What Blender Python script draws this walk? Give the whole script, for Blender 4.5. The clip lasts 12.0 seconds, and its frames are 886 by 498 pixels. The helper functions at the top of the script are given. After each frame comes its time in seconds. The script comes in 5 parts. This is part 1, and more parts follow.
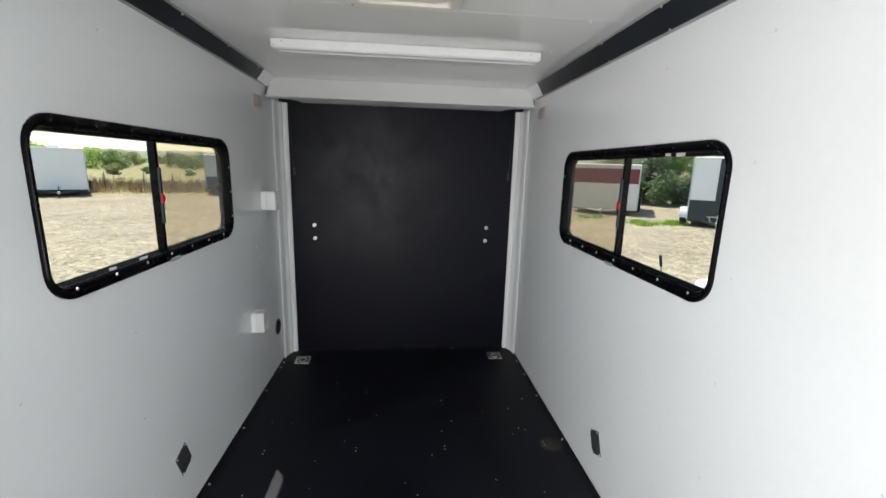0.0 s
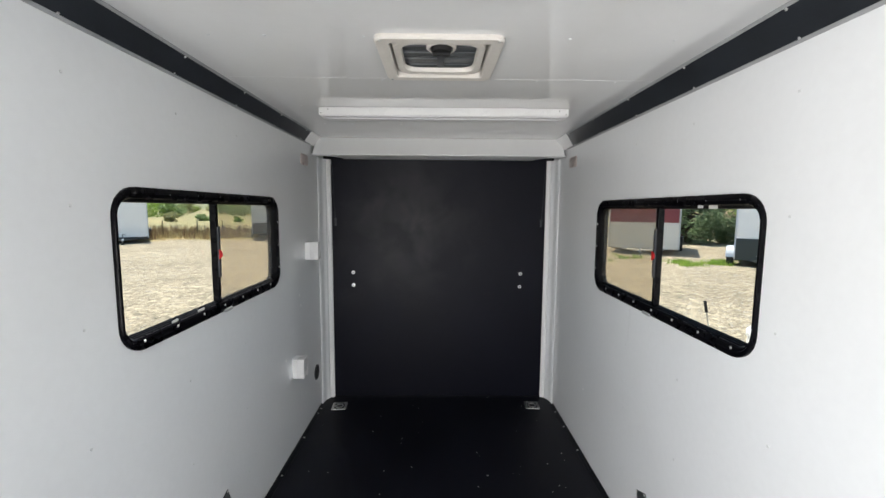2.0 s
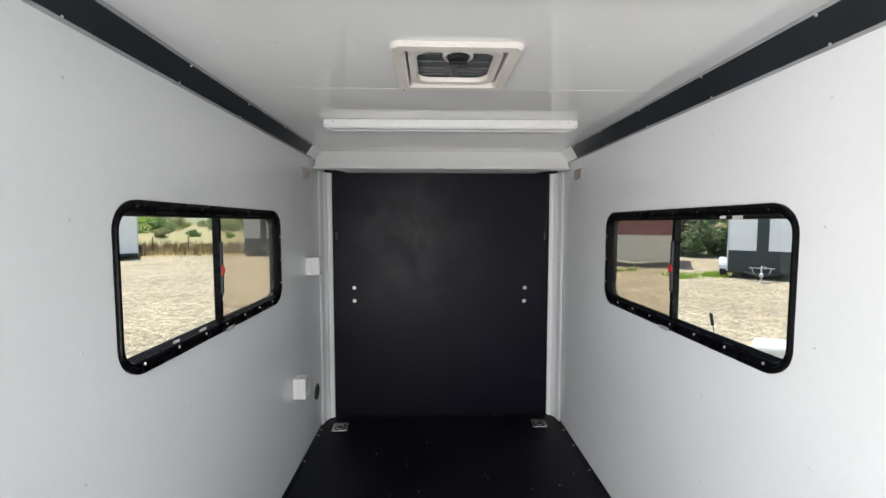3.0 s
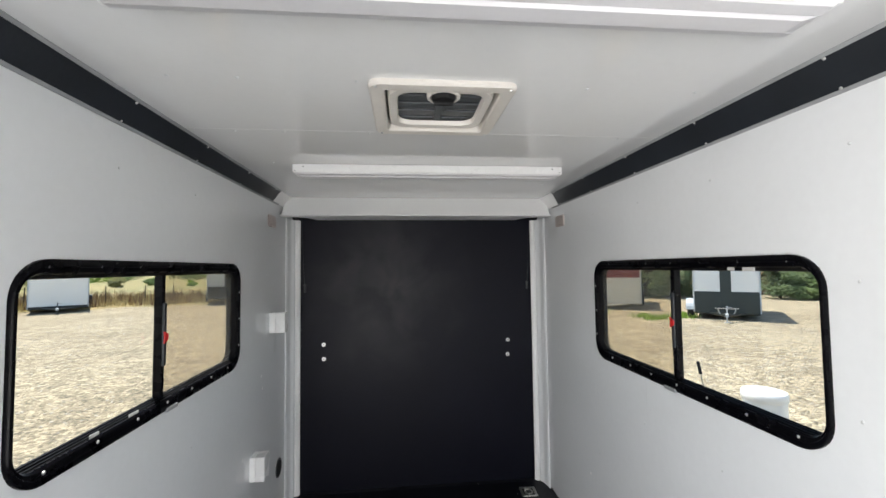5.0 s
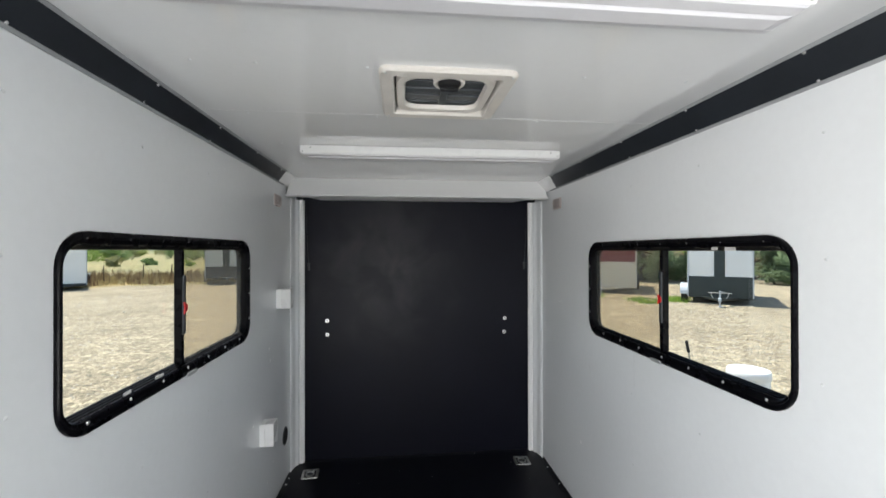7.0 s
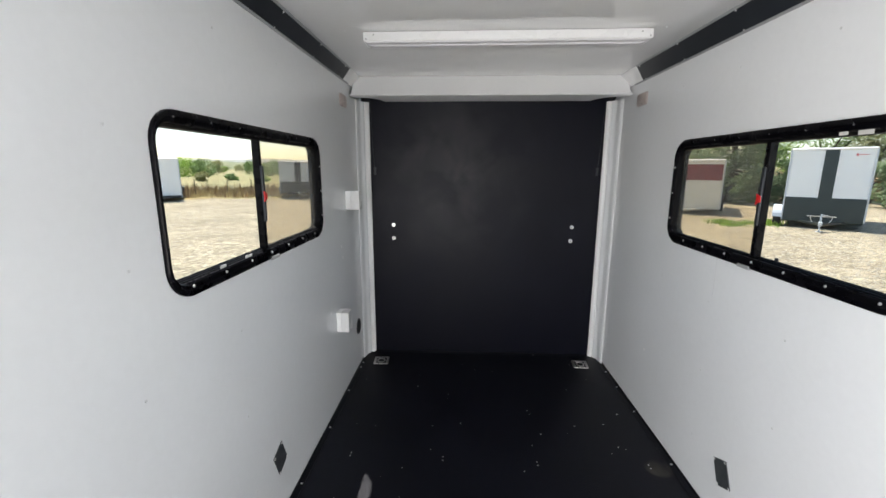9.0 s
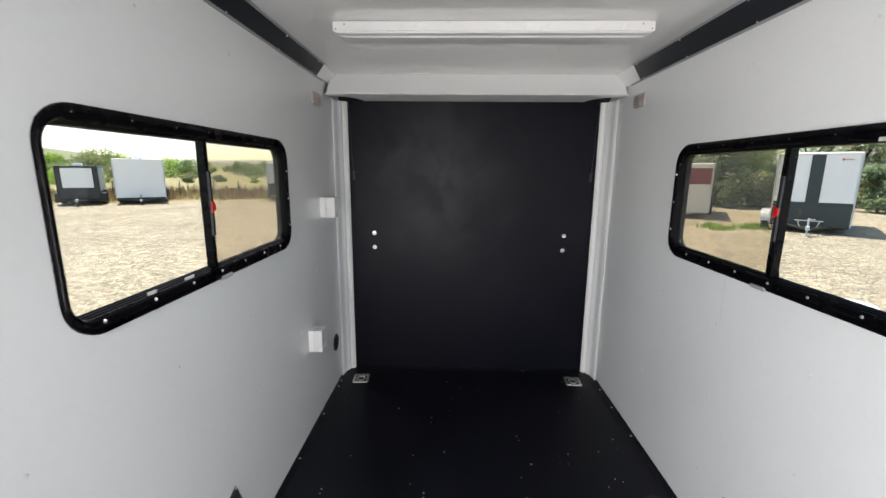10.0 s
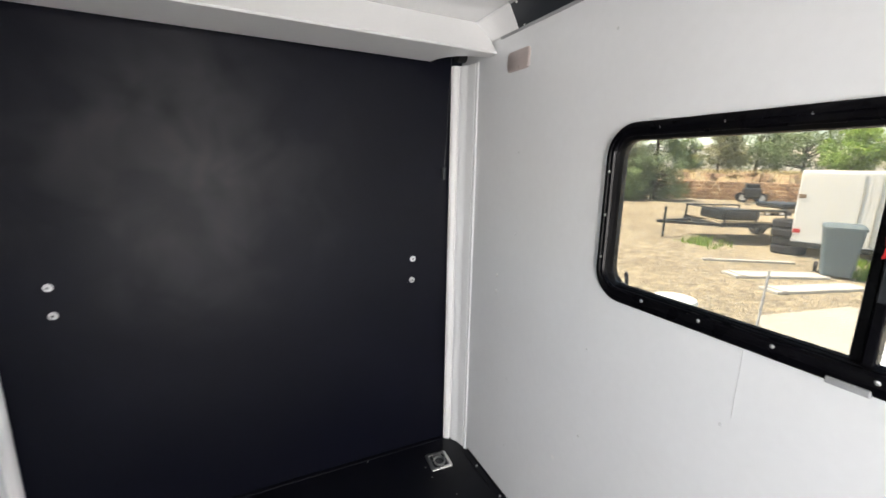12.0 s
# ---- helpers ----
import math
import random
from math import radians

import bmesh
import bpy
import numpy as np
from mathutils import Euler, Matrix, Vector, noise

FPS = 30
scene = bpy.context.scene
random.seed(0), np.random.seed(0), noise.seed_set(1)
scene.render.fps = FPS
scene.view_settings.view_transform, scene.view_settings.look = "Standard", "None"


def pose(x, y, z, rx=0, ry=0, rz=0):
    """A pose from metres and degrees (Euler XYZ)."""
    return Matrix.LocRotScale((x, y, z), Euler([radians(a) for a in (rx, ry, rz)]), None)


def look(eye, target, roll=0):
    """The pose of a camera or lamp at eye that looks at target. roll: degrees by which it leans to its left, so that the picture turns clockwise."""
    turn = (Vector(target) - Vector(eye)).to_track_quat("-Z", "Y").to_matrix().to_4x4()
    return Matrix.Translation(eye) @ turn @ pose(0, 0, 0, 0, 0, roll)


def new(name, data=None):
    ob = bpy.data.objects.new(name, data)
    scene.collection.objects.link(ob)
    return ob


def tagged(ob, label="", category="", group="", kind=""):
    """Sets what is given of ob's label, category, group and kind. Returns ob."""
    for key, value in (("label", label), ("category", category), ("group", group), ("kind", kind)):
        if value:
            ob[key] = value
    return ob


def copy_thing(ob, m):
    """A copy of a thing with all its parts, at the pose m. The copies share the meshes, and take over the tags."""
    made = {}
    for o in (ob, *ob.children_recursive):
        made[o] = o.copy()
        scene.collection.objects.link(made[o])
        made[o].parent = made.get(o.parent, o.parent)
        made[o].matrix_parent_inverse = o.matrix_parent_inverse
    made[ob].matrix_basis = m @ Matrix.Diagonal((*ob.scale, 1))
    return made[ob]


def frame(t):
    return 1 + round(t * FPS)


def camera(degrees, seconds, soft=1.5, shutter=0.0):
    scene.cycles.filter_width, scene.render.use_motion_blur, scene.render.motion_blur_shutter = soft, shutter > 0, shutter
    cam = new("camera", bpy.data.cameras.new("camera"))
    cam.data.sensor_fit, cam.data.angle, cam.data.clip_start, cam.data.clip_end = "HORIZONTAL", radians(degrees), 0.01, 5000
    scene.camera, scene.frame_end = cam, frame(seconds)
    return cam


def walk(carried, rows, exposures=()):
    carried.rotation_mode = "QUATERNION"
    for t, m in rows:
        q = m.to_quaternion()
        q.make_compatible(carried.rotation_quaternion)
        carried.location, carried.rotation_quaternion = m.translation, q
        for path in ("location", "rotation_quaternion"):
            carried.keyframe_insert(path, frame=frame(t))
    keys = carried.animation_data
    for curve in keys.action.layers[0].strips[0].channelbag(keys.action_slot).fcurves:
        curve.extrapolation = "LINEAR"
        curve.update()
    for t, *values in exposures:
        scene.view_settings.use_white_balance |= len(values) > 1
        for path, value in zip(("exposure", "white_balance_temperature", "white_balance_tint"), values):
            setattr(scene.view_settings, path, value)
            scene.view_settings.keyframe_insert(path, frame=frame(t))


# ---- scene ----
cam = camera(95.2, 12.0, shutter=0.3)
PATH = [
    (0, (-0.005, 0.331, 1.426), (0.193, 2.282, 1.033), 1.6),
    (0.5, (0.03, 0.297, 1.455), (0.167, 2.276, 1.2), 1.4),
    (1, (0.012, 0.318, 1.452), (0.119, 2.304, 1.244), 0.6),
    (1.5, (-0.003, 0.328, 1.455), (0.101, 2.315, 1.257), 2.4),
    (2, (-0.008, 0.285, 1.475), (0.019, 2.275, 1.279), 0.4),
    (2.5, (-0.036, 0.304, 1.475), (0.06, 2.293, 1.283), 0.4),
    (2.7, (-0.06, 0.322, 1.473), (-0.004, 2.315, 1.312), 0.0),
    (4.3, (-0.108, 0.42, 1.457), (0.029, 2.414, 1.389), -0.3),
    (4.5, (-0.107, 0.457, 1.482), (0.04, 2.45, 1.55), -0.7),
    (5, (-0.114, 0.505, 1.503), (0.086, 2.493, 1.595), -0.7),
    (5.5, (-0.122, 0.501, 1.512), (0.095, 2.482, 1.686), -1.0),
    (6, (-0.124, 0.438, 1.528), (0.069, 2.41, 1.803), -1.0),
    (6.5, (-0.13, 0.423, 1.511), (0.094, 2.401, 1.707), -0.8),
    (7, (-0.141, 0.425, 1.485), (0.071, 2.413, 1.492), -0.1),
    (7.5, (-0.142, 0.442, 1.453), (0.035, 2.425, 1.266), 0.2),
    (7.7, (-0.14, 0.444, 1.428), (0.018, 2.42, 1.163), 1.6),
    (9.3, (-0.161, 0.456, 1.392), (-0.267, 2.415, 1.001), -0.2),
    (9.5, (-0.161, 0.51, 1.4), (-0.224, 2.472, 1.018), -0.5),
    (10, (-0.122, 0.646, 1.408), (-0.167, 2.609, 1.028), 0.5),
    (10.5, (-0.098, 0.836, 1.401), (-0.113, 2.787, 0.963), 1.3),
    (11, (-0.154, 1.116, 1.399), (0.109, 3.059, 1.0), -0.5),
    (11.5, (-0.115, 1.399, 1.376), (0.491, 3.257, 0.951), 1.4),
    (12, (-0.044, 1.658, 1.403), (0.813, 3.421, 1.006), 1.2),
]
walk(cam, [(t, look(eye, target, roll)) for t, eye, target, roll in PATH], exposures=[(0, 1.06, 6520, 9), (2.5, 1.14, 6560, 11), (4.5, 1.18, 6570, 11), (6, 0.95, 6520, 11), (7.5, 1.14, 6430, 9), (9.5, 1.25, 6600, 12), (10.5, 1.32, 6640, 12), (11, 1.54, 6600, 11), (12, 1.80, 6700, 13)])

# ---- world, sun, exposure ----
world = bpy.data.worlds.new("sky")
scene.world = world
world.use_nodes = True
wn = world.node_tree
sky = wn.nodes.new("ShaderNodeTexSky")
sky.sky_type = "NISHITA"
sky.sun_disc = False
SUN = Vector((-0.25, 0.29, 1.0)).normalized()
sky.sun_elevation = math.asin(SUN.z)
sky.sun_rotation = math.atan2(SUN.x, SUN.y)
sky.dust_density = 0.6
wn.nodes["Background"].inputs["Strength"].default_value = 0.148
wn.links.new(sky.outputs["Color"], wn.nodes["Background"].inputs["Color"])
sun = new("sun", bpy.data.lights.new("sun", "SUN"))
sun.data.energy, sun.data.angle, sun.data.color = 4.5, radians(0.5), (1.0, 0.96, 0.9)
sun.matrix_world = look(SUN * 50, (0, 0, 0))


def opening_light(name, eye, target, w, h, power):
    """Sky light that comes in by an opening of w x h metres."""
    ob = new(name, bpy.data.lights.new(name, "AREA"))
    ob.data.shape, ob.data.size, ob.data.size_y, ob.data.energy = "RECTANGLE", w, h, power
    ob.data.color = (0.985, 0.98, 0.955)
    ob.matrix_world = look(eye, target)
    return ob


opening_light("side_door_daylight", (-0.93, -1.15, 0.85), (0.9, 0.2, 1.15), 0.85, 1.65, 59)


# ---- materials ----
def mat(name, col, rough=0.5, metal=0.0, var=0.12, scale=6.0, grain=0.05, gscale=90.0, bump=0.0, bscale=120.0, rvar=0.1, tint=None, wave=0.0, spec=0.5, edge=(0.35, 0.68)):
    """Paint-like surface: colour that drifts at a large and a small scale, uneven gloss and fine relief."""
    m = bpy.data.materials.new(name)
    m.use_nodes = True
    nt = m.node_tree
    b = nt.nodes["Principled BSDF"]
    b.inputs["Metallic"].default_value = metal
    b.inputs["Specular IOR Level"].default_value = spec
    tc = nt.nodes.new("ShaderNodeTexCoord")

    def noise_at(sc, detail=4.0):
        n = nt.nodes.new("ShaderNodeTexNoise")
        n.inputs["Scale"].default_value, n.inputs["Detail"].default_value = sc, detail
        nt.links.new(tc.outputs["Object"], n.inputs["Vector"])
        return n.outputs["Fac"]

    big, small = noise_at(scale), noise_at(gscale, 2.0)
    mix = nt.nodes.new("ShaderNodeMix")
    mix.data_type = "RGBA"
    other = tint if tint else tuple(c * (1 - var) for c in col)
    mix.inputs[6].default_value = (*col, 1)
    mix.inputs[7].default_value = (*other, 1)
    ramp = nt.nodes.new("ShaderNodeMapRange")
    ramp.inputs["From Min"].default_value, ramp.inputs["From Max"].default_value = edge
    nt.links.new(big, ramp.inputs["Value"])
    nt.links.new(ramp.outputs["Result"], mix.inputs[0])
    fine = nt.nodes.new("ShaderNodeMix")
    fine.data_type = "RGBA"
    fine.blend_type = "MULTIPLY"
    fine.inputs[0].default_value = 1.0
    fr = nt.nodes.new("ShaderNodeMapRange")
    fr.inputs["To Min"].default_value, fr.inputs["To Max"].default_value = 1 - grain * 2, 1 + grain
    nt.links.new(small, fr.inputs["Value"])
    nt.links.new(mix.outputs[2], fine.inputs[6])
    nt.links.new(fr.outputs["Result"], fine.inputs[7])
    nt.links.new(fine.outputs[2], b.inputs["Base Color"])
    rr = nt.nodes.new("ShaderNodeMapRange")
    rr.inputs["To Min"].default_value, rr.inputs["To Max"].default_value = max(0.02, rough - rvar), min(1, rough + rvar)
    nt.links.new(big, rr.inputs["Value"])
    nt.links.new(rr.outputs["Result"], b.inputs["Roughness"])
    height = None
    if bump:
        bp = nt.nodes.new("ShaderNodeBump")
        bp.inputs["Strength"].default_value, bp.inputs["Distance"].default_value = bump, 0.004
        nt.links.new(noise_at(bscale, 3.0), bp.inputs["Height"])
        height = bp
    if wave:
        wv = nt.nodes.new("ShaderNodeBump")
        wv.inputs["Strength"].default_value, wv.inputs["Distance"].default_value = wave, 0.02
        nt.links.new(noise_at(2.6, 1.0), wv.inputs["Height"])
        if height:
            nt.links.new(height.outputs["Normal"], wv.inputs["Normal"])
        height = wv
    if height:
        nt.links.new(height.outputs["Normal"], b.inputs["Normal"])
    return m


def glass_mat(name, tint, gloss=1.0, screen=0.0):
    """Clear or tinted glass; screen is the share of the view that a grey insect screen covers."""
    m = bpy.data.materials.new(name)
    m.use_nodes = True
    nt = m.node_tree
    nt.nodes.remove(nt.nodes["Principled BSDF"])
    t, g, mx = nt.nodes.new("ShaderNodeBsdfTransparent"), nt.nodes.new("ShaderNodeBsdfGlossy"), nt.nodes.new("ShaderNodeMixShader")
    fr, pw, mul = nt.nodes.new("ShaderNodeLayerWeight"), nt.nodes.new("ShaderNodeMath"), nt.nodes.new("ShaderNodeMath")
    t.inputs["Color"].default_value = (*tint, 1)
    g.inputs["Roughness"].default_value = 0.02
    pw.operation, pw.inputs[1].default_value = "POWER", 4.0
    mul.operation = "MULTIPLY_ADD"
    mul.inputs[1].default_value, mul.inputs[2].default_value = 0.5 * gloss, 0.03 * gloss
    nt.links.new(fr.outputs["Facing"], pw.inputs[0])
    nt.links.new(pw.outputs[0], mul.inputs[0])
    nt.links.new(mul.outputs[0], mx.inputs[0])
    nt.links.new(t.outputs[0], mx.inputs[1])
    nt.links.new(g.outputs[0], mx.inputs[2])
    out = mx.outputs[0]
    if screen:
        df, both = nt.nodes.new("ShaderNodeBsdfDiffuse"), nt.nodes.new("ShaderNodeMixShader")
        thin = nt.nodes.new("ShaderNodeBsdfTranslucent")
        add = nt.nodes.new("ShaderNodeMixShader")
        df.inputs["Color"].default_value = thin.inputs["Color"].default_value = (0.42, 0.42, 0.40, 1)
        add.inputs[0].default_value, both.inputs[0].default_value = 0.5, screen
        nt.links.new(df.outputs[0], add.inputs[1])
        nt.links.new(thin.outputs[0], add.inputs[2])
        nt.links.new(out, both.inputs[1])
        nt.links.new(add.outputs[0], both.inputs[2])
        out = both.outputs[0]
    nt.links.new(out, nt.nodes["Material Output"].inputs["Surface"])
    return m


def gravel_mat():
    m = mat("gravel", (0.44, 0.37, 0.245), 0.95, var=0.25, scale=0.45, grain=0.0, tint=(0.35, 0.29, 0.19))
    nt = m.node_tree
    b = nt.nodes["Principled BSDF"]
    tc = nt.nodes.new("ShaderNodeTexCoord")
    old = b.inputs["Base Color"].links[0].from_socket
    col = old
    for sc, lo, hi in ((24.0, 0.45, 1.4), (7.0, 0.72, 1.2)):
        v = nt.nodes.new("ShaderNodeTexVoronoi")
        v.inputs["Scale"].default_value = sc
        nt.links.new(tc.outputs["Object"], v.inputs["Vector"])
        sep = nt.nodes.new("ShaderNodeSeparateColor")
        nt.links.new(v.outputs["Color"], sep.inputs[0])
        r = nt.nodes.new("ShaderNodeMapRange")
        r.inputs["To Min"].default_value, r.inputs["To Max"].default_value = lo, hi
        nt.links.new(sep.outputs[0], r.inputs["Value"])
        mul = nt.nodes.new("ShaderNodeMix")
        mul.data_type, mul.blend_type = "RGBA", "MULTIPLY"
        mul.inputs[0].default_value = 1.0
        nt.links.new(col, mul.inputs[6])
        nt.links.new(r.outputs[0], mul.inputs[7])
        col = mul.outputs[2]
        if sc > 20:
            bp = nt.nodes.new("ShaderNodeBump")
            bp.inputs["Strength"].default_value, bp.inputs["Distance"].default_value = 1.0, 0.05
            bp.invert = True
            nt.links.new(v.outputs["Distance"], bp.inputs["Height"])
            nt.links.new(bp.outputs["Normal"], b.inputs["Normal"])
    nt.links.new(col, b.inputs["Base Color"])
    return m


def leaf_mat(name, col, col2, through_light=0.0):
    """Leaves that differ in tone from one to the next and let some light through."""
    m = bpy.data.materials.new(name)
    m.use_nodes = True
    nt = m.node_tree
    b = nt.nodes["Principled BSDF"]
    g = nt.nodes.new("ShaderNodeNewGeometry")
    mix = nt.nodes.new("ShaderNodeMix")
    mix.data_type = "RGBA"
    mix.inputs[6].default_value, mix.inputs[7].default_value = (*col, 1), (*col2, 1)
    nt.links.new(g.outputs["Random Per Island"], mix.inputs[0])
    nt.links.new(mix.outputs[2], b.inputs["Base Color"])
    b.inputs["Roughness"].default_value = 0.65
    if through_light:
        tr, mx = nt.nodes.new("ShaderNodeBsdfTranslucent"), nt.nodes.new("ShaderNodeMixShader")
        mx.inputs[0].default_value = through_light
        nt.links.new(mix.outputs[2], tr.inputs["Color"])
        nt.links.new(b.outputs[0], mx.inputs[1])
        nt.links.new(tr.outputs[0], mx.inputs[2])
        nt.links.new(mx.outputs[0], nt.nodes["Material Output"].inputs["Surface"])
    return m


REAR_DOOR = 3.375


def smudge(m, centre, reach, col):
    """A patch of wiped dust on a dark panel, cloudy and fading outwards."""
    nt = m.node_tree
    b = nt.nodes["Principled BSDF"]
    tc, sub, ln = nt.nodes.new("ShaderNodeTexCoord"), nt.nodes.new("ShaderNodeVectorMath"), nt.nodes.new("ShaderNodeVectorMath")
    sub.operation, ln.operation = "SUBTRACT", "LENGTH"
    sub.inputs[1].default_value = centre
    nt.links.new(tc.outputs["Object"], sub.inputs[0])
    nt.links.new(sub.outputs[0], ln.inputs[0])
    fall = nt.nodes.new("ShaderNodeMapRange")
    fall.inputs["From Min"].default_value, fall.inputs["From Max"].default_value = 0.05, reach
    fall.inputs["To Min"].default_value, fall.inputs["To Max"].default_value = 1.0, 0.0
    nt.links.new(ln.outputs["Value"], fall.inputs["Value"])
    n, r, mul, mix = nt.nodes.new("ShaderNodeTexNoise"), nt.nodes.new("ShaderNodeMapRange"), nt.nodes.new("ShaderNodeMath"), nt.nodes.new("ShaderNodeMix")
    n.inputs["Scale"].default_value, n.inputs["Detail"].default_value, n.inputs["Distortion"].default_value = 4.4, 2.5, 0.4
    nt.links.new(tc.outputs["Object"], n.inputs["Vector"])
    r.inputs["From Min"].default_value, r.inputs["From Max"].default_value = 0.40, 0.74
    nt.links.new(n.outputs["Fac"], r.inputs["Value"])
    mul.operation = "MULTIPLY"
    nt.links.new(r.outputs[0], mul.inputs[0])
    nt.links.new(fall.outputs[0], mul.inputs[1])
    mix.data_type = "RGBA"
    mix.inputs[7].default_value = (*col, 1)
    nt.links.new(mul.outputs[0], mix.inputs[0])
    nt.links.new(b.inputs["Base Color"].links[0].from_socket, mix.inputs[6])
    nt.links.new(mix.outputs[2], b.inputs["Base Color"])


WHITE_WALL = mat("white_wall_skin", (0.825, 0.84, 0.855), 0.2, var=0.05, scale=1.3, grain=0.015, gscale=40, bump=0.03, bscale=60, rvar=0.06, wave=0.08)
WHITE_CEIL = mat("white_ceiling_skin", (0.84, 0.84, 0.84), 0.035, var=0.03, scale=1.1, grain=0.01, gscale=40, rvar=0.02, wave=0.16)
WHITE_TRIM = mat("white_trim", (0.88, 0.88, 0.88), 0.3, var=0.02, scale=4, grain=0.015, rvar=0.02, edge=(0.2, 0.8))
WHITE_LAMP = mat("white_enamel", (0.80, 0.80, 0.80), 0.28, var=0.03, scale=5, grain=0.015)
LENS = mat("frosted_lens", (0.66, 0.65, 0.67), 0.35, var=0.05, scale=8, grain=0.02)
BEIGE = mat("aged_beige_plastic", (0.76, 0.72, 0.67), 0.4, var=0.08, scale=9, grain=0.03)
PINKISH = mat("clear_pinkish_plastic", (0.50, 0.43, 0.41), 0.3, var=0.12, scale=14, grain=0.03)
BLACK_TRIM = mat("black_strip", (0.02, 0.024, 0.031), 0.38, var=0.25, scale=5, grain=0.08, bump=0.05)
BLACK_FLOOR = mat("black_rubber_floor", (0.002, 0.0025, 0.006), 0.48, var=0.3, scale=3.0, grain=0.3, gscale=120, bump=0.24, bscale=140, rvar=0.14, tint=(0.006, 0.007, 0.013), spec=0.24)
BLACK_DOOR = mat("black_door_panel", (0.0022, 0.0028, 0.0082), 0.44, var=0.3, scale=2.6, grain=0.12, gscale=70, bump=0.05, rvar=0.1, tint=(0.0035, 0.0042, 0.0105), spec=0.175, edge=(0.48, 0.74))
smudge(BLACK_DOOR, (-0.24, REAR_DOOR, 1.36), 0.66, (0.042, 0.041, 0.046))
smudge(BLACK_FLOOR, (0.79, 2.18, 0.0), 0.07, (0.16, 0.14, 0.11))
BLACK_FRAME = mat("black_window_frame", (0.003, 0.003, 0.0045), 0.28, var=0.3, scale=18, grain=0.1, rvar=0.08, spec=0.09)
BLACK_LINER = mat("black_window_channel", (0.005, 0.005, 0.006), 0.6, var=0.3, scale=18, grain=0.1, spec=0.08)
GREY_PLATE = mat("dark_grey_plate", (0.05, 0.055, 0.06), 0.5, var=0.2, scale=30, grain=0.15)
DARK = mat("dark_void", (0.004, 0.004, 0.005), 0.8)
STEEL = mat("zinc_steel", (0.62, 0.62, 0.61), 0.3, metal=1.0, var=0.2, scale=40, grain=0.05)
SCREW = mat("bright_screw", (0.75, 0.75, 0.74), 0.3, metal=0.8, var=0.1, scale=50, grain=0.03)
PAINTED_SCREW = mat("painted_screw", (0.68, 0.69, 0.70), 0.4, var=0.1, scale=50, grain=0.05)
ALU = mat("dull_aluminium", (0.36, 0.37, 0.38), 0.5, var=0.15, scale=10, grain=0.05)
TRIM_BLACK = mat("black_floor_angle", (0.006, 0.007, 0.011), 0.42, var=0.3, scale=8, grain=0.12, bump=0.05, spec=0.25)
RED = mat("red_plastic", (0.62, 0.02, 0.02), 0.35, var=0.15, scale=40)
STICKER = mat("pale_sticker", (0.62, 0.62, 0.60), 0.5, var=0.15, scale=40)
SPECK = mat("white_specks", (0.7, 0.69, 0.65), 0.7)
FAN = mat("grey_fan_blade", (0.09, 0.10, 0.11), 0.35, var=0.25, scale=20)
GLASS = glass_mat("clear_glass", (0.91, 0.92, 0.90))
TINTED = glass_mat("screened_glass", (0.80, 0.77, 0.69), screen=0.09)
GRAVEL = gravel_mat()
DIRT = mat("red_earth", (0.24, 0.145, 0.08), 0.95, var=0.3, scale=0.7, grain=0.3, gscale=5, bump=0.6, bscale=8, tint=(0.40, 0.31, 0.17), edge=(0.42, 0.60))
DRYGRASS = mat("dry_grass_field", (0.35, 0.27, 0.115), 0.95, var=0.4, scale=0.22, grain=0.35, gscale=2.0, bump=0.5, bscale=5, tint=(0.20, 0.21, 0.075))
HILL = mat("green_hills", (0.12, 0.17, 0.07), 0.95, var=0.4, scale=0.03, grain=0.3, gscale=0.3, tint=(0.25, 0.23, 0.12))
# the haze of distance is mixed into this pale hill colour
FARHILL = mat("haze_pale_hills", (0.26, 0.27, 0.25), 0.95, var=0.2, scale=0.02, grain=0.15, gscale=0.2, tint=(0.36, 0.32, 0.26))
T_WHITE = mat("trailer_white", (0.82, 0.81, 0.78), 0.32, var=0.05, scale=1.5, grain=0.02, wave=0.05)
T_GREY = mat("trailer_silver", (0.50, 0.53, 0.55), 0.35, var=0.08, scale=1.5, grain=0.03)
T_BLACK = mat("trailer_black", (0.02, 0.024, 0.024), 0.4, var=0.25, scale=2.0, grain=0.1)
T_DARK_GREEN = mat("trailer_green_black", (0.028, 0.042, 0.042), 0.4, var=0.25, scale=2.0, grain=0.1)
T_CREAM = mat("trailer_cream", (0.66, 0.63, 0.57), 0.4, var=0.08, scale=1.5, grain=0.03)
T_MAROON = mat("trailer_maroon", (0.20, 0.025, 0.035), 0.4, var=0.2, scale=2, grain=0.08)
TYRE = mat("tyre_rubber", (0.022, 0.022, 0.023), 0.85, var=0.3, scale=12, grain=0.2)
WOOD = mat("weathered_planks", (0.42, 0.34, 0.22), 0.8, var=0.3, scale=3, grain=0.2, gscale=25, bump=0.3)
BIN = mat("blue_grey_plastic", (0.12, 0.165, 0.185), 0.5, var=0.15, scale=4, grain=0.06)
CONCRETE = mat("pale_concrete", (0.46, 0.43, 0.36), 0.85, var=0.15, scale=1.2, grain=0.1, gscale=30, bump=0.2)
PALE = mat("pale_board", (0.56, 0.54, 0.49), 0.6, var=0.12, scale=3, grain=0.08)
BARK = mat("bark", (0.10, 0.075, 0.05), 0.95, var=0.35, scale=5, grain=0.3, bump=0.6, bscale=30)
CONIFER = leaf_mat("conifer_needles", (0.09, 0.15, 0.06), (0.20, 0.27, 0.12), 0.4)
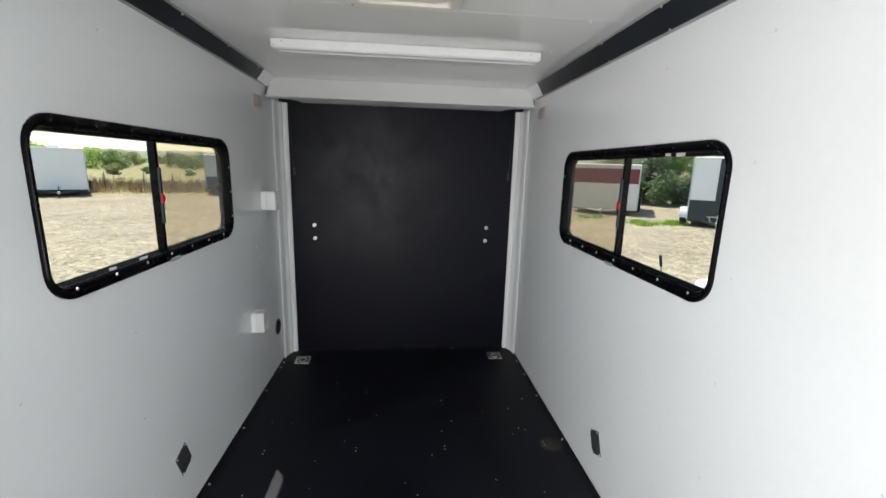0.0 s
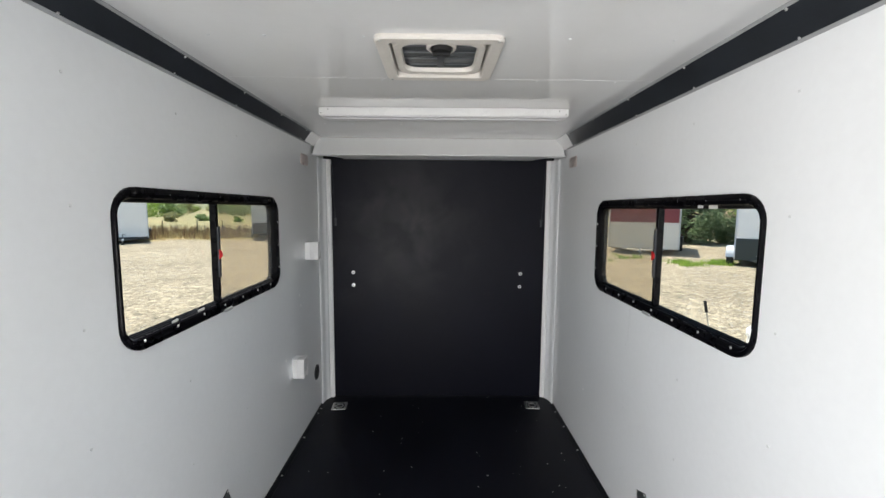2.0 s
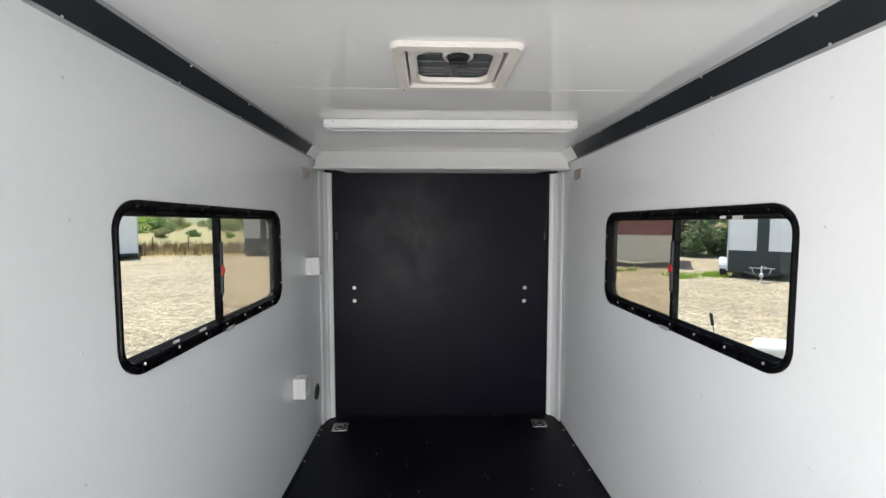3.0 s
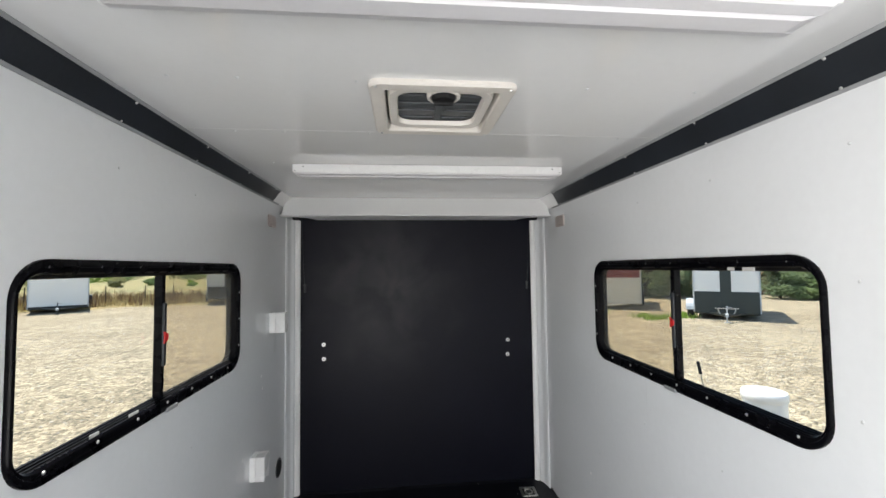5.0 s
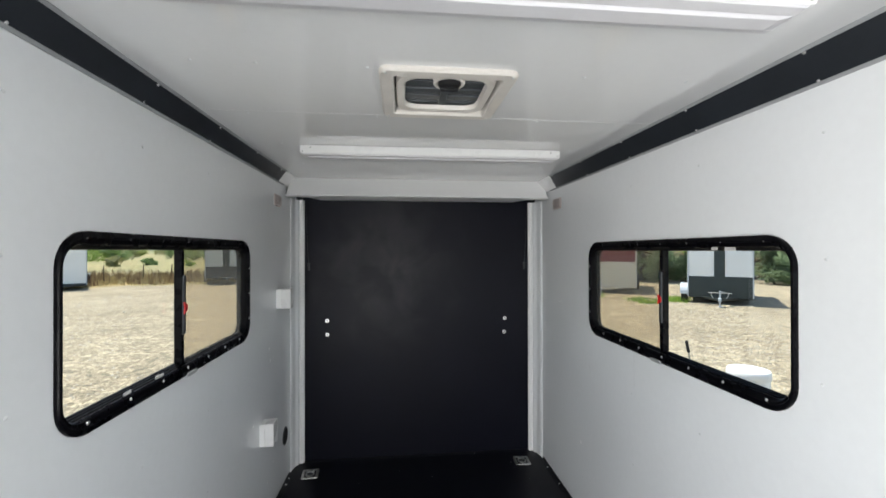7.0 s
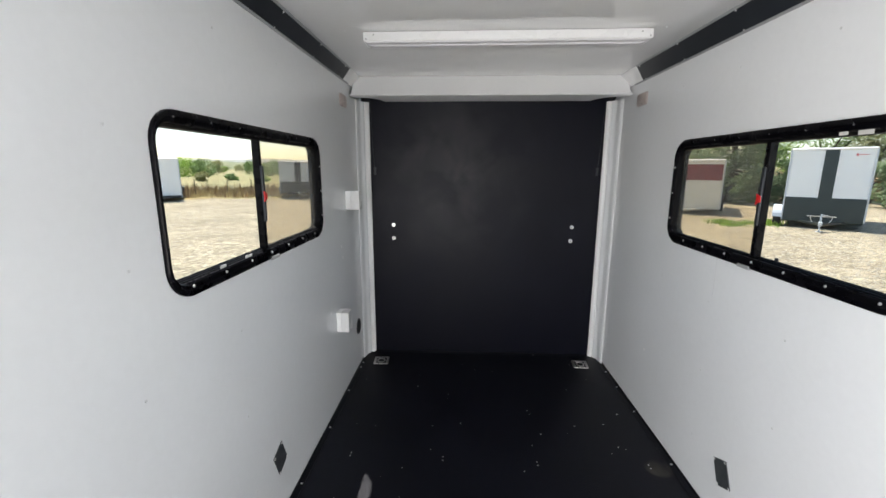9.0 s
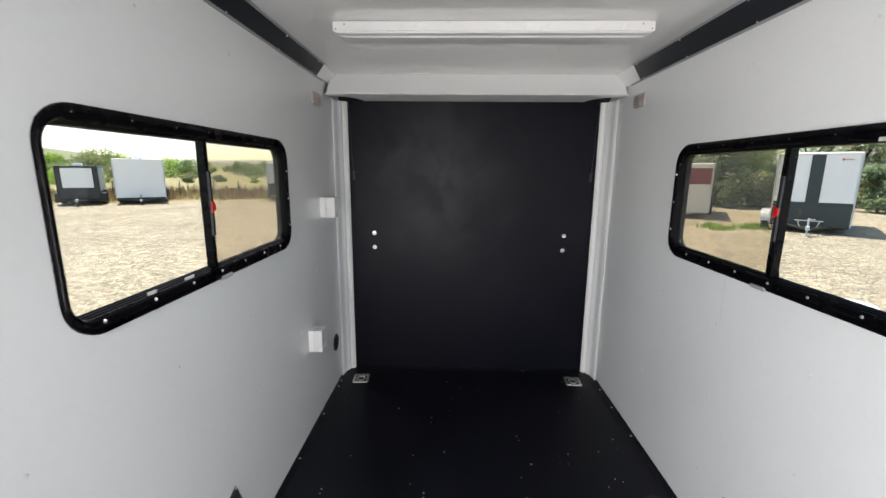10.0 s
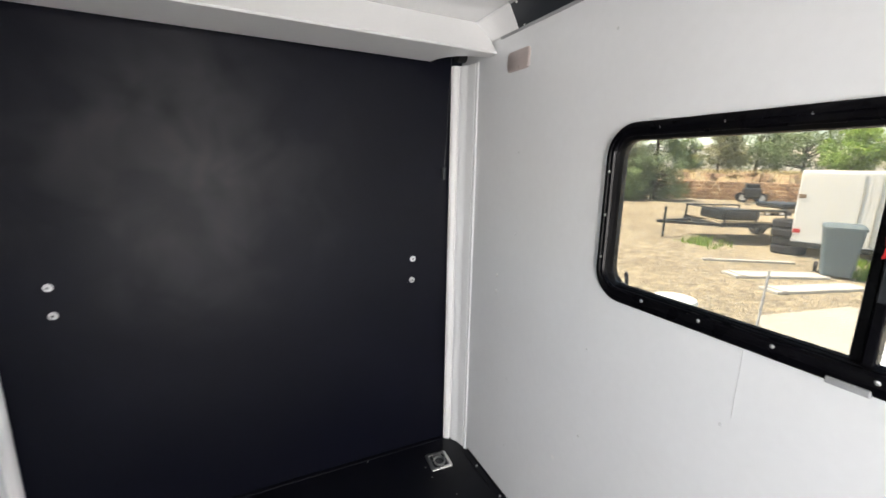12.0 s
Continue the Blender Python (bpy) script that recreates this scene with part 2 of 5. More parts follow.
OLIVE = leaf_mat("olive_leaves", (0.17, 0.19, 0.08), (0.33, 0.32, 0.14), 0.4)
LIME = leaf_mat("lime_leaves", (0.17, 0.30, 0.04), (0.32, 0.46, 0.07), 0.45)
GREEN = leaf_mat("green_leaves", (0.11, 0.18, 0.06), (0.23, 0.31, 0.11), 0.4)
STRAW = leaf_mat("straw", (0.42, 0.32, 0.14), (0.62, 0.50, 0.26))
RUST = leaf_mat("brown_weeds", (0.16, 0.09, 0.045), (0.30, 0.20, 0.10))


# ---- mesh helpers ----
def box(bm, x0, x1, y0, y1, z0, z1, m=None, bevel=0.0):
    made = bmesh.ops.create_cube(bm, size=1.0)["verts"]
    bmesh.ops.scale(bm, vec=(x1 - x0, y1 - y0, z1 - z0), verts=made)
    bmesh.ops.translate(bm, vec=((x0 + x1) / 2, (y0 + y1) / 2, (z0 + z1) / 2), verts=made)
    if bevel:
        edges = list({e for v in made for e in v.link_edges})
        out = bmesh.ops.bevel(bm, geom=edges, offset=bevel, segments=2, affect="EDGES", profile=0.5)
        made = list({v for f in out["faces"] for v in f.verts} | {v for v in made if v.is_valid})
    if m is not None:
        bmesh.ops.transform(bm, matrix=m, verts=made)
    return made


def rod(bm, a, b, r, seg=10, r2=None):
    a, b = Vector(a), Vector(b)
    d = b - a
    made = bmesh.ops.create_cone(bm, cap_ends=True, segments=seg, radius1=r, radius2=r if r2 is None else r2, depth=d.length)["verts"]
    m = Matrix.Translation((a + b) / 2) @ d.to_track_quat("Z", "Y").to_matrix().to_4x4()
    bmesh.ops.transform(bm, matrix=m, verts=made)
    return made


def dome(bm, centre, normal, r, h):
    """A low round screw head or cap."""
    made = bmesh.ops.create_uvsphere(bm, u_segments=10, v_segments=6, radius=1.0)["verts"]
    bmesh.ops.scale(bm, vec=(r, r, h), verts=made)
    m = Matrix.Translation(centre) @ Vector(normal).to_track_quat("Z", "Y").to_matrix().to_4x4()
    bmesh.ops.transform(bm, matrix=m, verts=made)


def round_rect(a0, a1, b0, b1, r, n=8):
    out = []
    for ca, cb, start in ((a1 - r, b1 - r, 0), (a0 + r, b1 - r, 90), (a0 + r, b0 + r, 180), (a1 - r, b0 + r, 270)):
        for i in range(n + 1):
            t = radians(start + 90 * i / n)
            out.append((ca + r * math.cos(t), cb + r * math.sin(t)))
    return out


def loft(bm, loops, close=True):
    """Skin a list of point loops; with close the last joins the first."""
    rows = [[bm.verts.new(p) for p in loop] for loop in loops]
    n = len(rows[0])
    pairs = list(zip(rows, rows[1:])) + ([(rows[-1], rows[0])] if close else [])
    for r0, r1 in pairs:
        for i in range(n):
            j = (i + 1) % n
            bm.faces.new((r0[i], r0[j], r1[j], r1[i]))
    return rows


def prism(bm, profile, to_point, s0, s1):
    """Extrude a closed 2D profile from s0 to s1; to_point(a, b, s) gives the place."""
    r0 = [bm.verts.new(to_point(a, b, s0)) for a, b in profile]
    r1 = [bm.verts.new(to_point(a, b, s1)) for a, b in profile]
    n = len(profile)
    for i in range(n):
        j = (i + 1) % n
        bm.faces.new((r0[i], r0[j], r1[j], r1[i]))
    bm.faces.new(r0[::-1])
    bm.faces.new(r1)


def finish(name, bm, material, smooth=False):
    bmesh.ops.recalc_face_normals(bm, faces=bm.faces)
    me = bpy.data.meshes.new(name)
    bm.to_mesh(me)
    bm.free()
    me.materials.append(material)
    if smooth:
        me.shade_smooth()
        me.set_sharp_from_angle(angle=radians(35))
    return new(name, me)


def part(name, bm, material, parent, label="", smooth=False):
    ob = finish(name, bm, material, smooth)
    ob.parent = parent
    if label:
        tagged(ob, label)
    return ob


def share(name, mesh_ob, parent, m):
    """A further piece on the mesh of an earlier one."""
    ob = new(name, mesh_ob.data)
    ob.parent = parent
    ob.matrix_basis = m
    return ob


def thing(name, label, category, m=None, group="", kind=""):
    ob = new(name)
    if m is not None:
        ob.matrix_basis = m
    return tagged(ob, label, category, group, kind)


# ---- trailer shell: plan in metres ----
HALF, FRONT, REAR, CEIL, WALL = 0.875, -2.1, 3.375, 1.97, 0.035
WINDOWS = {-1: (1.370, 2.480, 1.058, 1.532), 1: (1.360, 2.500, 1.045, 1.526)}
NEAR_RIM = 0.36  # the rim's upright at the front end is the slimmest
RIM = 0.041
GROUND = -0.55


def slab_wall(bm, xin, xout, ys, zs, holes):
    """A wall with rectangular openings right through it."""
    solid = {}
    for i in range(len(ys) - 1):
        for j in range(len(zs) - 1):
            cy, cz = (ys[i] + ys[i + 1]) / 2, (zs[j] + zs[j + 1]) / 2
            solid[i, j] = not any(h[0] < cy < h[1] and h[2] < cz < h[3] for h in holes)
    for (i, j), full in solid.items():
        if not full:
            continue
        y0, y1, z0, z1 = ys[i], ys[i + 1], zs[j], zs[j + 1]
        for x in (xin, xout):
            bm.faces.new([bm.verts.new(p) for p in ((x, y0, z0), (x, y1, z0), (x, y1, z1), (x, y0, z1))])
        for di, dj, a, b in ((-1, 0, (y0, z0), (y0, z1)), (1, 0, (y1, z0), (y1, z1)), (0, -1, (y0, z0), (y1, z0)), (0, 1, (y0, z1), (y1, z1))):
            if not solid.get((i + di, j + dj), False):
                bm.faces.new([bm.verts.new(p) for p in ((xin, *a), (xin, *b), (xout, *b), (xout, *a))])
    bmesh.ops.remove_doubles(bm, verts=bm.verts, dist=1e-5)


hole_left, hole_right = ((w[0] + NEAR_RIM * RIM, w[1] - 0.62 * RIM, w[2] + 0.9 * RIM, w[3] - 0.82 * RIM) for w in (WINDOWS[-1], WINDOWS[1]))
door_hole = (-1.58, -0.72, 0.02, 1.83)
bm = bmesh.new()
slab_wall(bm, -HALF, -HALF - WALL, sorted({FRONT, *door_hole[:2], *hole_left[:2], 3.45}), sorted({-0.02, *door_hole[2:], *hole_left[2:], CEIL + 0.03}), [hole_left, door_hole])
wall_left = tagged(finish("wall_left", bm, WHITE_WALL), "glossy white metal-skinned trailer side wall", "wall", kind="structure")
bm = bmesh.new()
slab_wall(bm, HALF, HALF + WALL, [FRONT, *hole_right[:2], 3.45], [-0.02, *hole_right[2:], CEIL + 0.03], [hole_right])
wall_right = tagged(finish("wall_right", bm, WHITE_WALL), "glossy white metal-skinned trailer side wall", "wall", kind="structure")
bm = bmesh.new()
box(bm, -HALF, HALF, FRONT - 0.04, FRONT, -0.02, CEIL)
tagged(finish("wall_front", bm, WHITE_WALL), "plain white front wall of the trailer", "wall", kind="structure")
bm = bmesh.new()
box(bm, -HALF - WALL, HALF + WALL, FRONT, 3.45, -0.09, -0.02 + 0.02)
floor = tagged(finish("floor", bm, BLACK_FLOOR), "matt black rubber-coated trailer floor with specks", "floor", kind="structure")

# ceiling with the vent's opening: two sheets that lap at a seam
VX0, VX1, VY0, VY1 = -0.197, 0.186, 1.486, 1.866
SEAM = 1.896
bm = bmesh.new()
hx0, hx1, hy0, hy1 = VX0 + 0.04, VX1 - 0.04, VY0 + 0.04, VY1 - 0.04
for x0, x1, y0, y1 in ((-HALF, HALF, FRONT, hy0), (-HALF, hx0, hy0, hy1), (hx1, HALF, hy0, hy1), (-HALF, HALF, hy1, 3.45)):
    box(bm, x0, x1, y0, y1, CEIL, CEIL + 0.03)
box(bm, -0.82, VX0 - 0.005, SEAM - 0.012, SEAM, CEIL - 0.0006, CEIL + 0.001)
box(bm, VX1 + 0.005, 0.82, SEAM - 0.012, SEAM, CEIL - 0.0006, CEIL + 0.001)
tagged(finish("ceiling", bm, WHITE_CEIL), "shiny white ceiling sheet with slight waves", "ceiling", kind="structure")
bm = bmesh.new()
for y in (0.29, 0.70, 1.105, 1.51, 1.905, 2.31, 2.72):
    for x in (-0.67, -0.51, -0.225, 0.375, 0.68):
        if not (1.2 > y > 1.06 and abs(x) < 0.62) and not (2.25 < y < 2.5 and abs(x) < 0.62):
            dome(bm, (x, y, CEIL), (0, 0, -1), 0.005, 0.003)
tagged(finish("ceiling_screws", bm, PAINTED_SCREW), "small painted screws in the ceiling sheet", "screws", kind="stuff")

# dark strips along the top of both walls, with bright edges and screws
for side, zl in ((-1, 1.905), (1, 1.890)):
    s = thing("cove_trim", "black strip along the wall top with silver edges", "trim", kind="structure", group="cove strips")
    at = lambda a, b, q, side=side: (side * a, q, b)
    bm = bmesh.new()
    prism(bm, [(HALF - 0.001, zl), (HALF - 0.007, zl), (0.826, CEIL - 0.007), (0.826, CEIL - 0.0005), (HALF - 0.001, CEIL - 0.0005)], at, FRONT, 2.955)
    part("strip", bm, BLACK_TRIM, s)
    bm = bmesh.new()
    prism(bm, [(HALF - 0.001, zl - 0.006), (HALF - 0.004, zl - 0.006), (HALF - 0.009, zl + 0.001), (HALF - 0.006, zl + 0.001)], at, FRONT, 3.07)
    part("lower_edge", bm, ALU, s, "silver lower edge")
    bm = bmesh.new()
    prism(bm, [(0.826, CEIL - 0.001), (0.824, CEIL - 0.009), (0.818, CEIL - 0.003), (0.818, CEIL - 0.001)], at, FRONT, 2.955)
    part("upper_edge", bm, ALU, s, "silver upper edge")
    bm = bmesh.new()
    prism(bm, [(HALF - 0.001, zl + 0.001), (HALF - 0.009, zl + 0.001), (0.824, CEIL - 0.009), (0.824, CEIL - 0.001), (HALF - 0.001, CEIL - 0.001)], at, 2.955, 3.182)
    part("corner_plate", bm, WHITE_TRIM, s, "white end plate")
    first = None
    for k in range(-3, 5):
        y = (1.255 if side < 0 else 1.30) + 0.405 * k
        for a, z in ((HALF - 0.008, zl + 0.004), (0.828, CEIL - 0.010)):
            if first is None:
                bm = bmesh.new()
                dome(bm, (0, 0, 0), (-side * 0.8, 0, -0.6), 0.0045, 0.003)
                first = part("screw", bm, SCREW, s)
                first.location = (side * a, y, z)
            else:
                share("screw", first, s, Matrix.Translation((side * a, y, z)))

# floor trims: black angles with screws
for side in (-1, 1):
    s = thing("baseboard", "black angle trim screwed along the floor edge", "trim", kind="structure", group="floor trims")
    bm = bmesh.new()
    prism(bm, [(HALF - 0.001, 0.0005), (HALF - 0.026, 0.0005), (HALF - 0.026, 0.003), (HALF - 0.006, 0.007), (HALF - 0.003, 0.018), (HALF - 0.001, 0.018)], lambda a, b, q, side=side: (side * a, q, b), FRONT, 3.215)
    part("angle", bm, TRIM_BLACK, s)
    first = None
    for y in ((1.19, 1.59, 1.993, 2.395, 2.77, 3.08, 3.15) if side < 0 else (1.39, 1.79, 2.199, 2.63, 2.90, 3.1)):
        if first is None:
            bm = bmesh.new()
            dome(bm, (0, 0, 0), (-side * 0.3, 0, 1), 0.006, 0.004)
            first = part("screw", bm, SCREW, s)
            first.location = (side * (HALF - 0.015), y, 0.005)
        else:
            share("screw", first, s, Matrix.Translation((side * (HALF - 0.015), y, 0.005)))

# screws in the wall skins
for side, y0, wall in ((-1, 1.26, wall_left), (1, 1.297, wall_right)):
    first = None
    for k in range(-2, 5):
        y = y0 + 0.405 * k
        for z in (1.783, 1.477, 1.172, 0.867, 0.562, 0.257):
            zz = z if side < 0 else z - 0.015 + 0.006 * (k % 2)
            WY0, WY1, WZ0, WZ1 = WINDOWS[side]
            if WY0 - 0.02 < y < WY1 + 0.02 and WZ0 - 0.02 < zz < WZ1 + 0.02:
                continue
            if side < 0 and -1.65 < y < -0.65:
                continue
            m = Matrix.Translation((side * HALF, y + 0.006 * math.sin(7 * z + k), zz))
            if first is None:
                bm = bmesh.new()
                dome(bm, (0, 0, 0), (-side, 0, 0), 0.0042, 0.0025)
                first = part("screw", bm, PAINTED_SCREW, wall)
                first.matrix_basis = m
            else:
                share("screw", first, wall, m)


# hairline lap of the wall skin under the right window
bm = bmesh.new()
box(bm, HALF - 0.0008, HALF + 0.0005, 2.0940, 2.0950, 0.88, 1.05)
part("skin_lap", bm, PAINTED_SCREW, wall_right)


# ---- sliding windows ----
def window(name, side):
    w = thing(name, "black-framed sliding window with rounded corners, shut", "window", kind="structure", group="side windows")
    WY0, WY1, WZ0, WZ1 = WINDOWS[side]
    X = lambda d: side * (HALF + d)
    # the rim is slimmer on its upright sides than along top and bottom
    loop = lambda inset, d, r: [(X(d), y, z) for y, z in round_rect(WY0 + NEAR_RIM * inset, WY1 - 0.62 * inset, WZ0 + 0.9 * inset, WZ1 - 0.82 * inset, r)]
    bm = bmesh.new()
    loft(bm, [loop(0.0, 0.001, 0.085), loop(0.0, -0.008, 0.085), loop(0.006, -0.012, 0.080), loop(0.020, -0.013, 0.068),
              loop(0.024, -0.010, 0.066), loop(0.036, -0.009, 0.055), loop(0.042, -0.004, 0.050), loop(0.042, 0.001, 0.050)])
    rim = part("window_frame", bm, BLACK_FRAME, w, smooth=True)
    inner = lambda inset, d, r: [(X(d), y, z) for y, z in round_rect(WY0 + NEAR_RIM * min(inset, 0.047), WY1 - 0.62 * inset, WZ0 + 0.9 * min(inset, 0.044), WZ1 - 0.82 * inset, r)]
    bm = bmesh.new()
    loft(bm, [inner(0.0405, -0.003, 0.050), inner(0.052, 0.006, 0.045), inner(0.054, 0.030, 0.044), inner(0.046, 0.042, 0.050), inner(0.0405, 0.030, 0.050)])
    part("inner_liner", bm, BLACK_LINER, w, smooth=True)
    bm = bmesh.new()
    for d in (0.004, 0.014, 0.024):
        box(bm, min(X(d), X(d + 0.004)), max(X(d), X(d + 0.004)), WY0 + 0.035, WY1 - 0.035, WZ0 + 0.034, WZ0 + (0.042, 0.044, 0.045)[round(d * 100)])
    part("sliding_track", bm, BLACK_LINER, w)
    mid = 1.898 if side < 0 else 1.914
    bm = bmesh.new()
    box(bm, min(X(0.004), X(0.030)), max(X(0.004), X(0.030)), mid - 0.010, mid + 0.008, WZ0 + 0.037, WZ1 - 0.040, bevel=0.003)
    mull = part("mullion", bm, BLACK_FRAME, w)
    bm = bmesh.new()
    box(bm, min(X(0.014), X(0.034)), max(X(0.014), X(0.034)), mid + 0.009, mid + 0.027, WZ0 + 0.037, WZ1 - 0.040, bevel=0.003)
    part("mullion", bm, BLACK_FRAME, w)
    bm = bmesh.new()
    box(bm, min(X(-0.003), X(0.005)), max(X(-0.003), X(0.005)), mid - 0.008, mid + 0.005, 1.20, 1.40, bevel=0.002)
    part("latch_bar", bm, BLACK_TRIM, mull, "dark grey pull bar")
    bm = bmesh.new()
    k = 1 if side < 0 else -1
    prism(bm, [(mid - 0.001 + k * dy, 1.291 + dz) for dy, dz in ((-0.010, -0.019), (0.008, -0.010), (0.010, 0.0), (0.008, 0.010), (-0.010, 0.019), (-0.007, 0.0))], lambda a, b, q: (q, a, b), X(-0.007), X(-0.002))
    part("latch", bm, RED, mull, "small red release latch")
    for y0, y1, d, mt in ((WY0 + 0.018, mid, 0.028, GLASS), (mid, WY1 - 0.030, 0.018, TINTED)):
        bm = bmesh.new()
        box(bm, min(X(d), X(d + 0.002)), max(X(d), X(d + 0.002)), y0, y1, WZ0 + 0.036, WZ1 - 0.042)
        ob = part("pane", bm, mt, w, "clear glass pane" if mt is GLASS else "darker glass pane behind an insect screen")
        ob.visible_shadow = False
    bm = bmesh.new()
    cy = 1.921 if side < 0 else 1.925
    box(bm, min(X(-0.017), X(-0.006)), max(X(-0.017), X(-0.006)), cy - 0.030, cy + 0.030, WZ0 - 0.003, WZ0 + 0.010, bevel=0.002)
    part("clip", bm, ALU, w, "grey metal clip under the frame")
    bm = bmesh.new()
    if side < 0:
        box(bm, X(0.002), X(0.0) , 1.592, 1.622, WZ0 + 0.037, WZ0 + 0.046)
        box(bm, X(0.002), X(0.0) , 1.735, 1.775, WZ0 + 0.037, WZ0 + 0.046)
    else:
        box(bm, X(-0.006), X(-0.004), 1.62, 1.645, WZ1 - 0.042, WZ1 - 0.030)
        box(bm, X(-0.006), X(-0.004), 1.55, 1.59, WZ1 - 0.044, WZ1 - 0.028)
    part("sticker", bm, STICKER, w, "small pale sticker")
    first = None
    spots = []
    for y in (1.448, 1.600, 1.752, 1.898, 2.048, 2.195, 2.345):
        spots += [(y, WZ1 - 0.015), (y + (0.004 if side < 0 else -0.006), WZ0 + 0.026)]
    for z in (1.16, 1.28, 1.40):
        spots += [(WY1 - 0.014, z)]
    for y, z in spots:
        m = Matrix.Translation((X(-0.010), y, z))
        if first is None:
            bm = bmesh.new()
            dome(bm, (0, 0, 0), (-side, 0, 0), 0.0045, 0.003)
            first = part("screw", bm, SCREW, w)
            first.matrix_basis = m
        else:
            share("screw", first, w, m)
    return w


window("window_1", -1)
window("window_2", 1)

# side doorway behind the walker
bm = bmesh.new()
for y0, y1, z0, z1 in ((-1.62, -1.58, 0.0, 1.87), (-0.72, -0.68, 0.0, 1.87), (-1.58, -0.72, 1.83, 1.87)):
    box(bm, -HALF - 0.045, -HALF + 0.012, y0, y1, z0, z1, bevel=0.004)
tagged(finish("door_2", bm, WHITE_TRIM), "white frame of an open side doorway", "doorway", kind="structure")

# ---- rear end: ramp door, jambs, header ----
door = thing("door_1", "closed black ramp door with four bolt heads", "door", kind="structure")
bm = bmesh.new()
box(bm, -0.868, 0.868, REAR, REAR + 0.05, -0.01, 1.99)
part("panel", bm, BLACK_DOOR, door)
for x, z in ((-0.655, 0.986), (-0.654, 0.888), (0.634, 0.981), (0.630, 0.880)):
    bm = bmesh.new()
    rod(bm, (x, REAR - 0.0035, z), (x, REAR + 0.001, z), 0.0135, 20)
    rod(bm, (x, REAR - 0.0075, z), (x, REAR - 0.0035, z), 0.0095, 16, 0.0095)
    bolt = part("bolt", bm, SCREW, door, "bright round bolt head")
    bm = bmesh.new()
    rod(bm, (x, REAR - 0.0085, z), (x, REAR - 0.0070, z), 0.0045, 6)
    part("socket", bm, GREY_PLATE, bolt)
bm = bmesh.new()
box(bm, -0.80, 0.80, REAR - 0.022, REAR + 0.01, -0.004, 0.003, bevel=0.001)
part("hinge_flap", bm, BLACK_FLOOR, door)

for side in (-1, 1):
    j = thing("door_jamb", "white channel post beside the ramp door", "door jamb", kind="structure", group="ramp door jambs")
    at = lambda a, b, q, side=side: (side * a, b, q)
    bm = bmesh.new()
    prism(bm, [(HALF - 0.001, 3.236), (HALF - 0.007, 3.236), (HALF - 0.009, 3.242), (HALF - 0.007, 3.248), (HALF - 0.001, 3.248)], at, 0.0, 1.8375)
    part("bead", bm, WHITE_WALL, j)
    bm = bmesh.new()
    prism(bm, [(HALF - 0.001, 3.258), (0.869, 3.258), (0.866, 3.264), (0.858, 3.300), (0.852, 3.312), (0.842, 3.326), (0.838, 3.340), (HALF - 0.001, 3.340)], at, 0.0, 1.8375)
    part("channel", bm, WHITE_WALL, j)
    bm = bmesh.new()
    prism(bm, [(HALF - 0.001, 3.342), (0.836, 3.342), (0.828, 3.338), (0.814, 3.346), (0.807, 3.358), (0.810, 3.370), (HALF - 0.001, 3.370)], at, 0.0, 1.8375)
    part("lip", bm, WHITE_TRIM, j, "bright rounded white lip")

hd = thing("header_box", "white boxed header over the ramp door", "header", kind="structure")
bm = bmesh.new()
prism(bm, [(3.083, 1.842), (3.089, 1.836), (3.105, 1.836), (3.105, 1.850), (3.110, 1.850), (3.200, CEIL - 0.001), (3.186, CEIL - 0.001)], lambda a, b, q: (q, a, b), -0.858, 0.858)
part("face", bm, WHITE_TRIM, hd)
# underside plate whose far corners are cut away in a curve for the cables
bm = bmesh.new()
under = [(-0.872, 3.098), (-0.872, 3.155), (-0.845, 3.16)]
for i in range(9):
    a = radians(90 * i / 8)
    under.append((-0.835 + 0.14 * math.sin(a), 3.335 - 0.165 * math.cos(a)))
full = under + [(-x, y) for x, y in under[::-1]]
prism(bm, full, lambda a, b, q: (a, b, q), 1.838, 1.846)
part("underside", bm, WHITE_TRIM, hd)
# black slab added for the shade inside the header's hollow
bm = bmesh.new()
box(bm, -0.86, 0.86, 3.19, 3.37, 1.93, 1.96)
part("hollow_shade", bm, DARK, hd, "black slab for the shade in the hollow above the cover")
for side in (-1, 1):
    bm = bmesh.new()
    rod(bm, (side * 0.80, 3.30, 1.87), (side * 0.84, 3.30, 1.87), 0.028, 16)
    part("cable_drum", bm, DARK, hd)

# lift cables that hang at the door's sides
for side in (-1, 1):
    c = thing("lift_cable", "thin steel lift cable with a hook end", "cable", group="ramp door cables")
    bm = bmesh.new()
    pts = [(side * 0.800, 3.345, 1.87), (side * 0.792, 3.352, 1.70), (side * 0.788, 3.356, 1.52), (side * 0.781, 3.360, 1.40)]
    for a, b in zip(pts, pts[1:]):
        rod(bm, a, b, 0.0015, 6)
    part("wire", bm, GREY_PLATE, c)
    bm = bmesh.new()
    box(bm, side * 0.780 - 0.006, side * 0.780 + 0.006, 3.355, 3.374, 1.345, 1.40, bevel=0.002)
    rod(bm, (side * 0.780 - 0.012, 3.362, 1.395), (side * 0.780 + 0.012, 3.362, 1.395), 0.003, 8)
    part("hook", bm, GREY_PLATE, c)

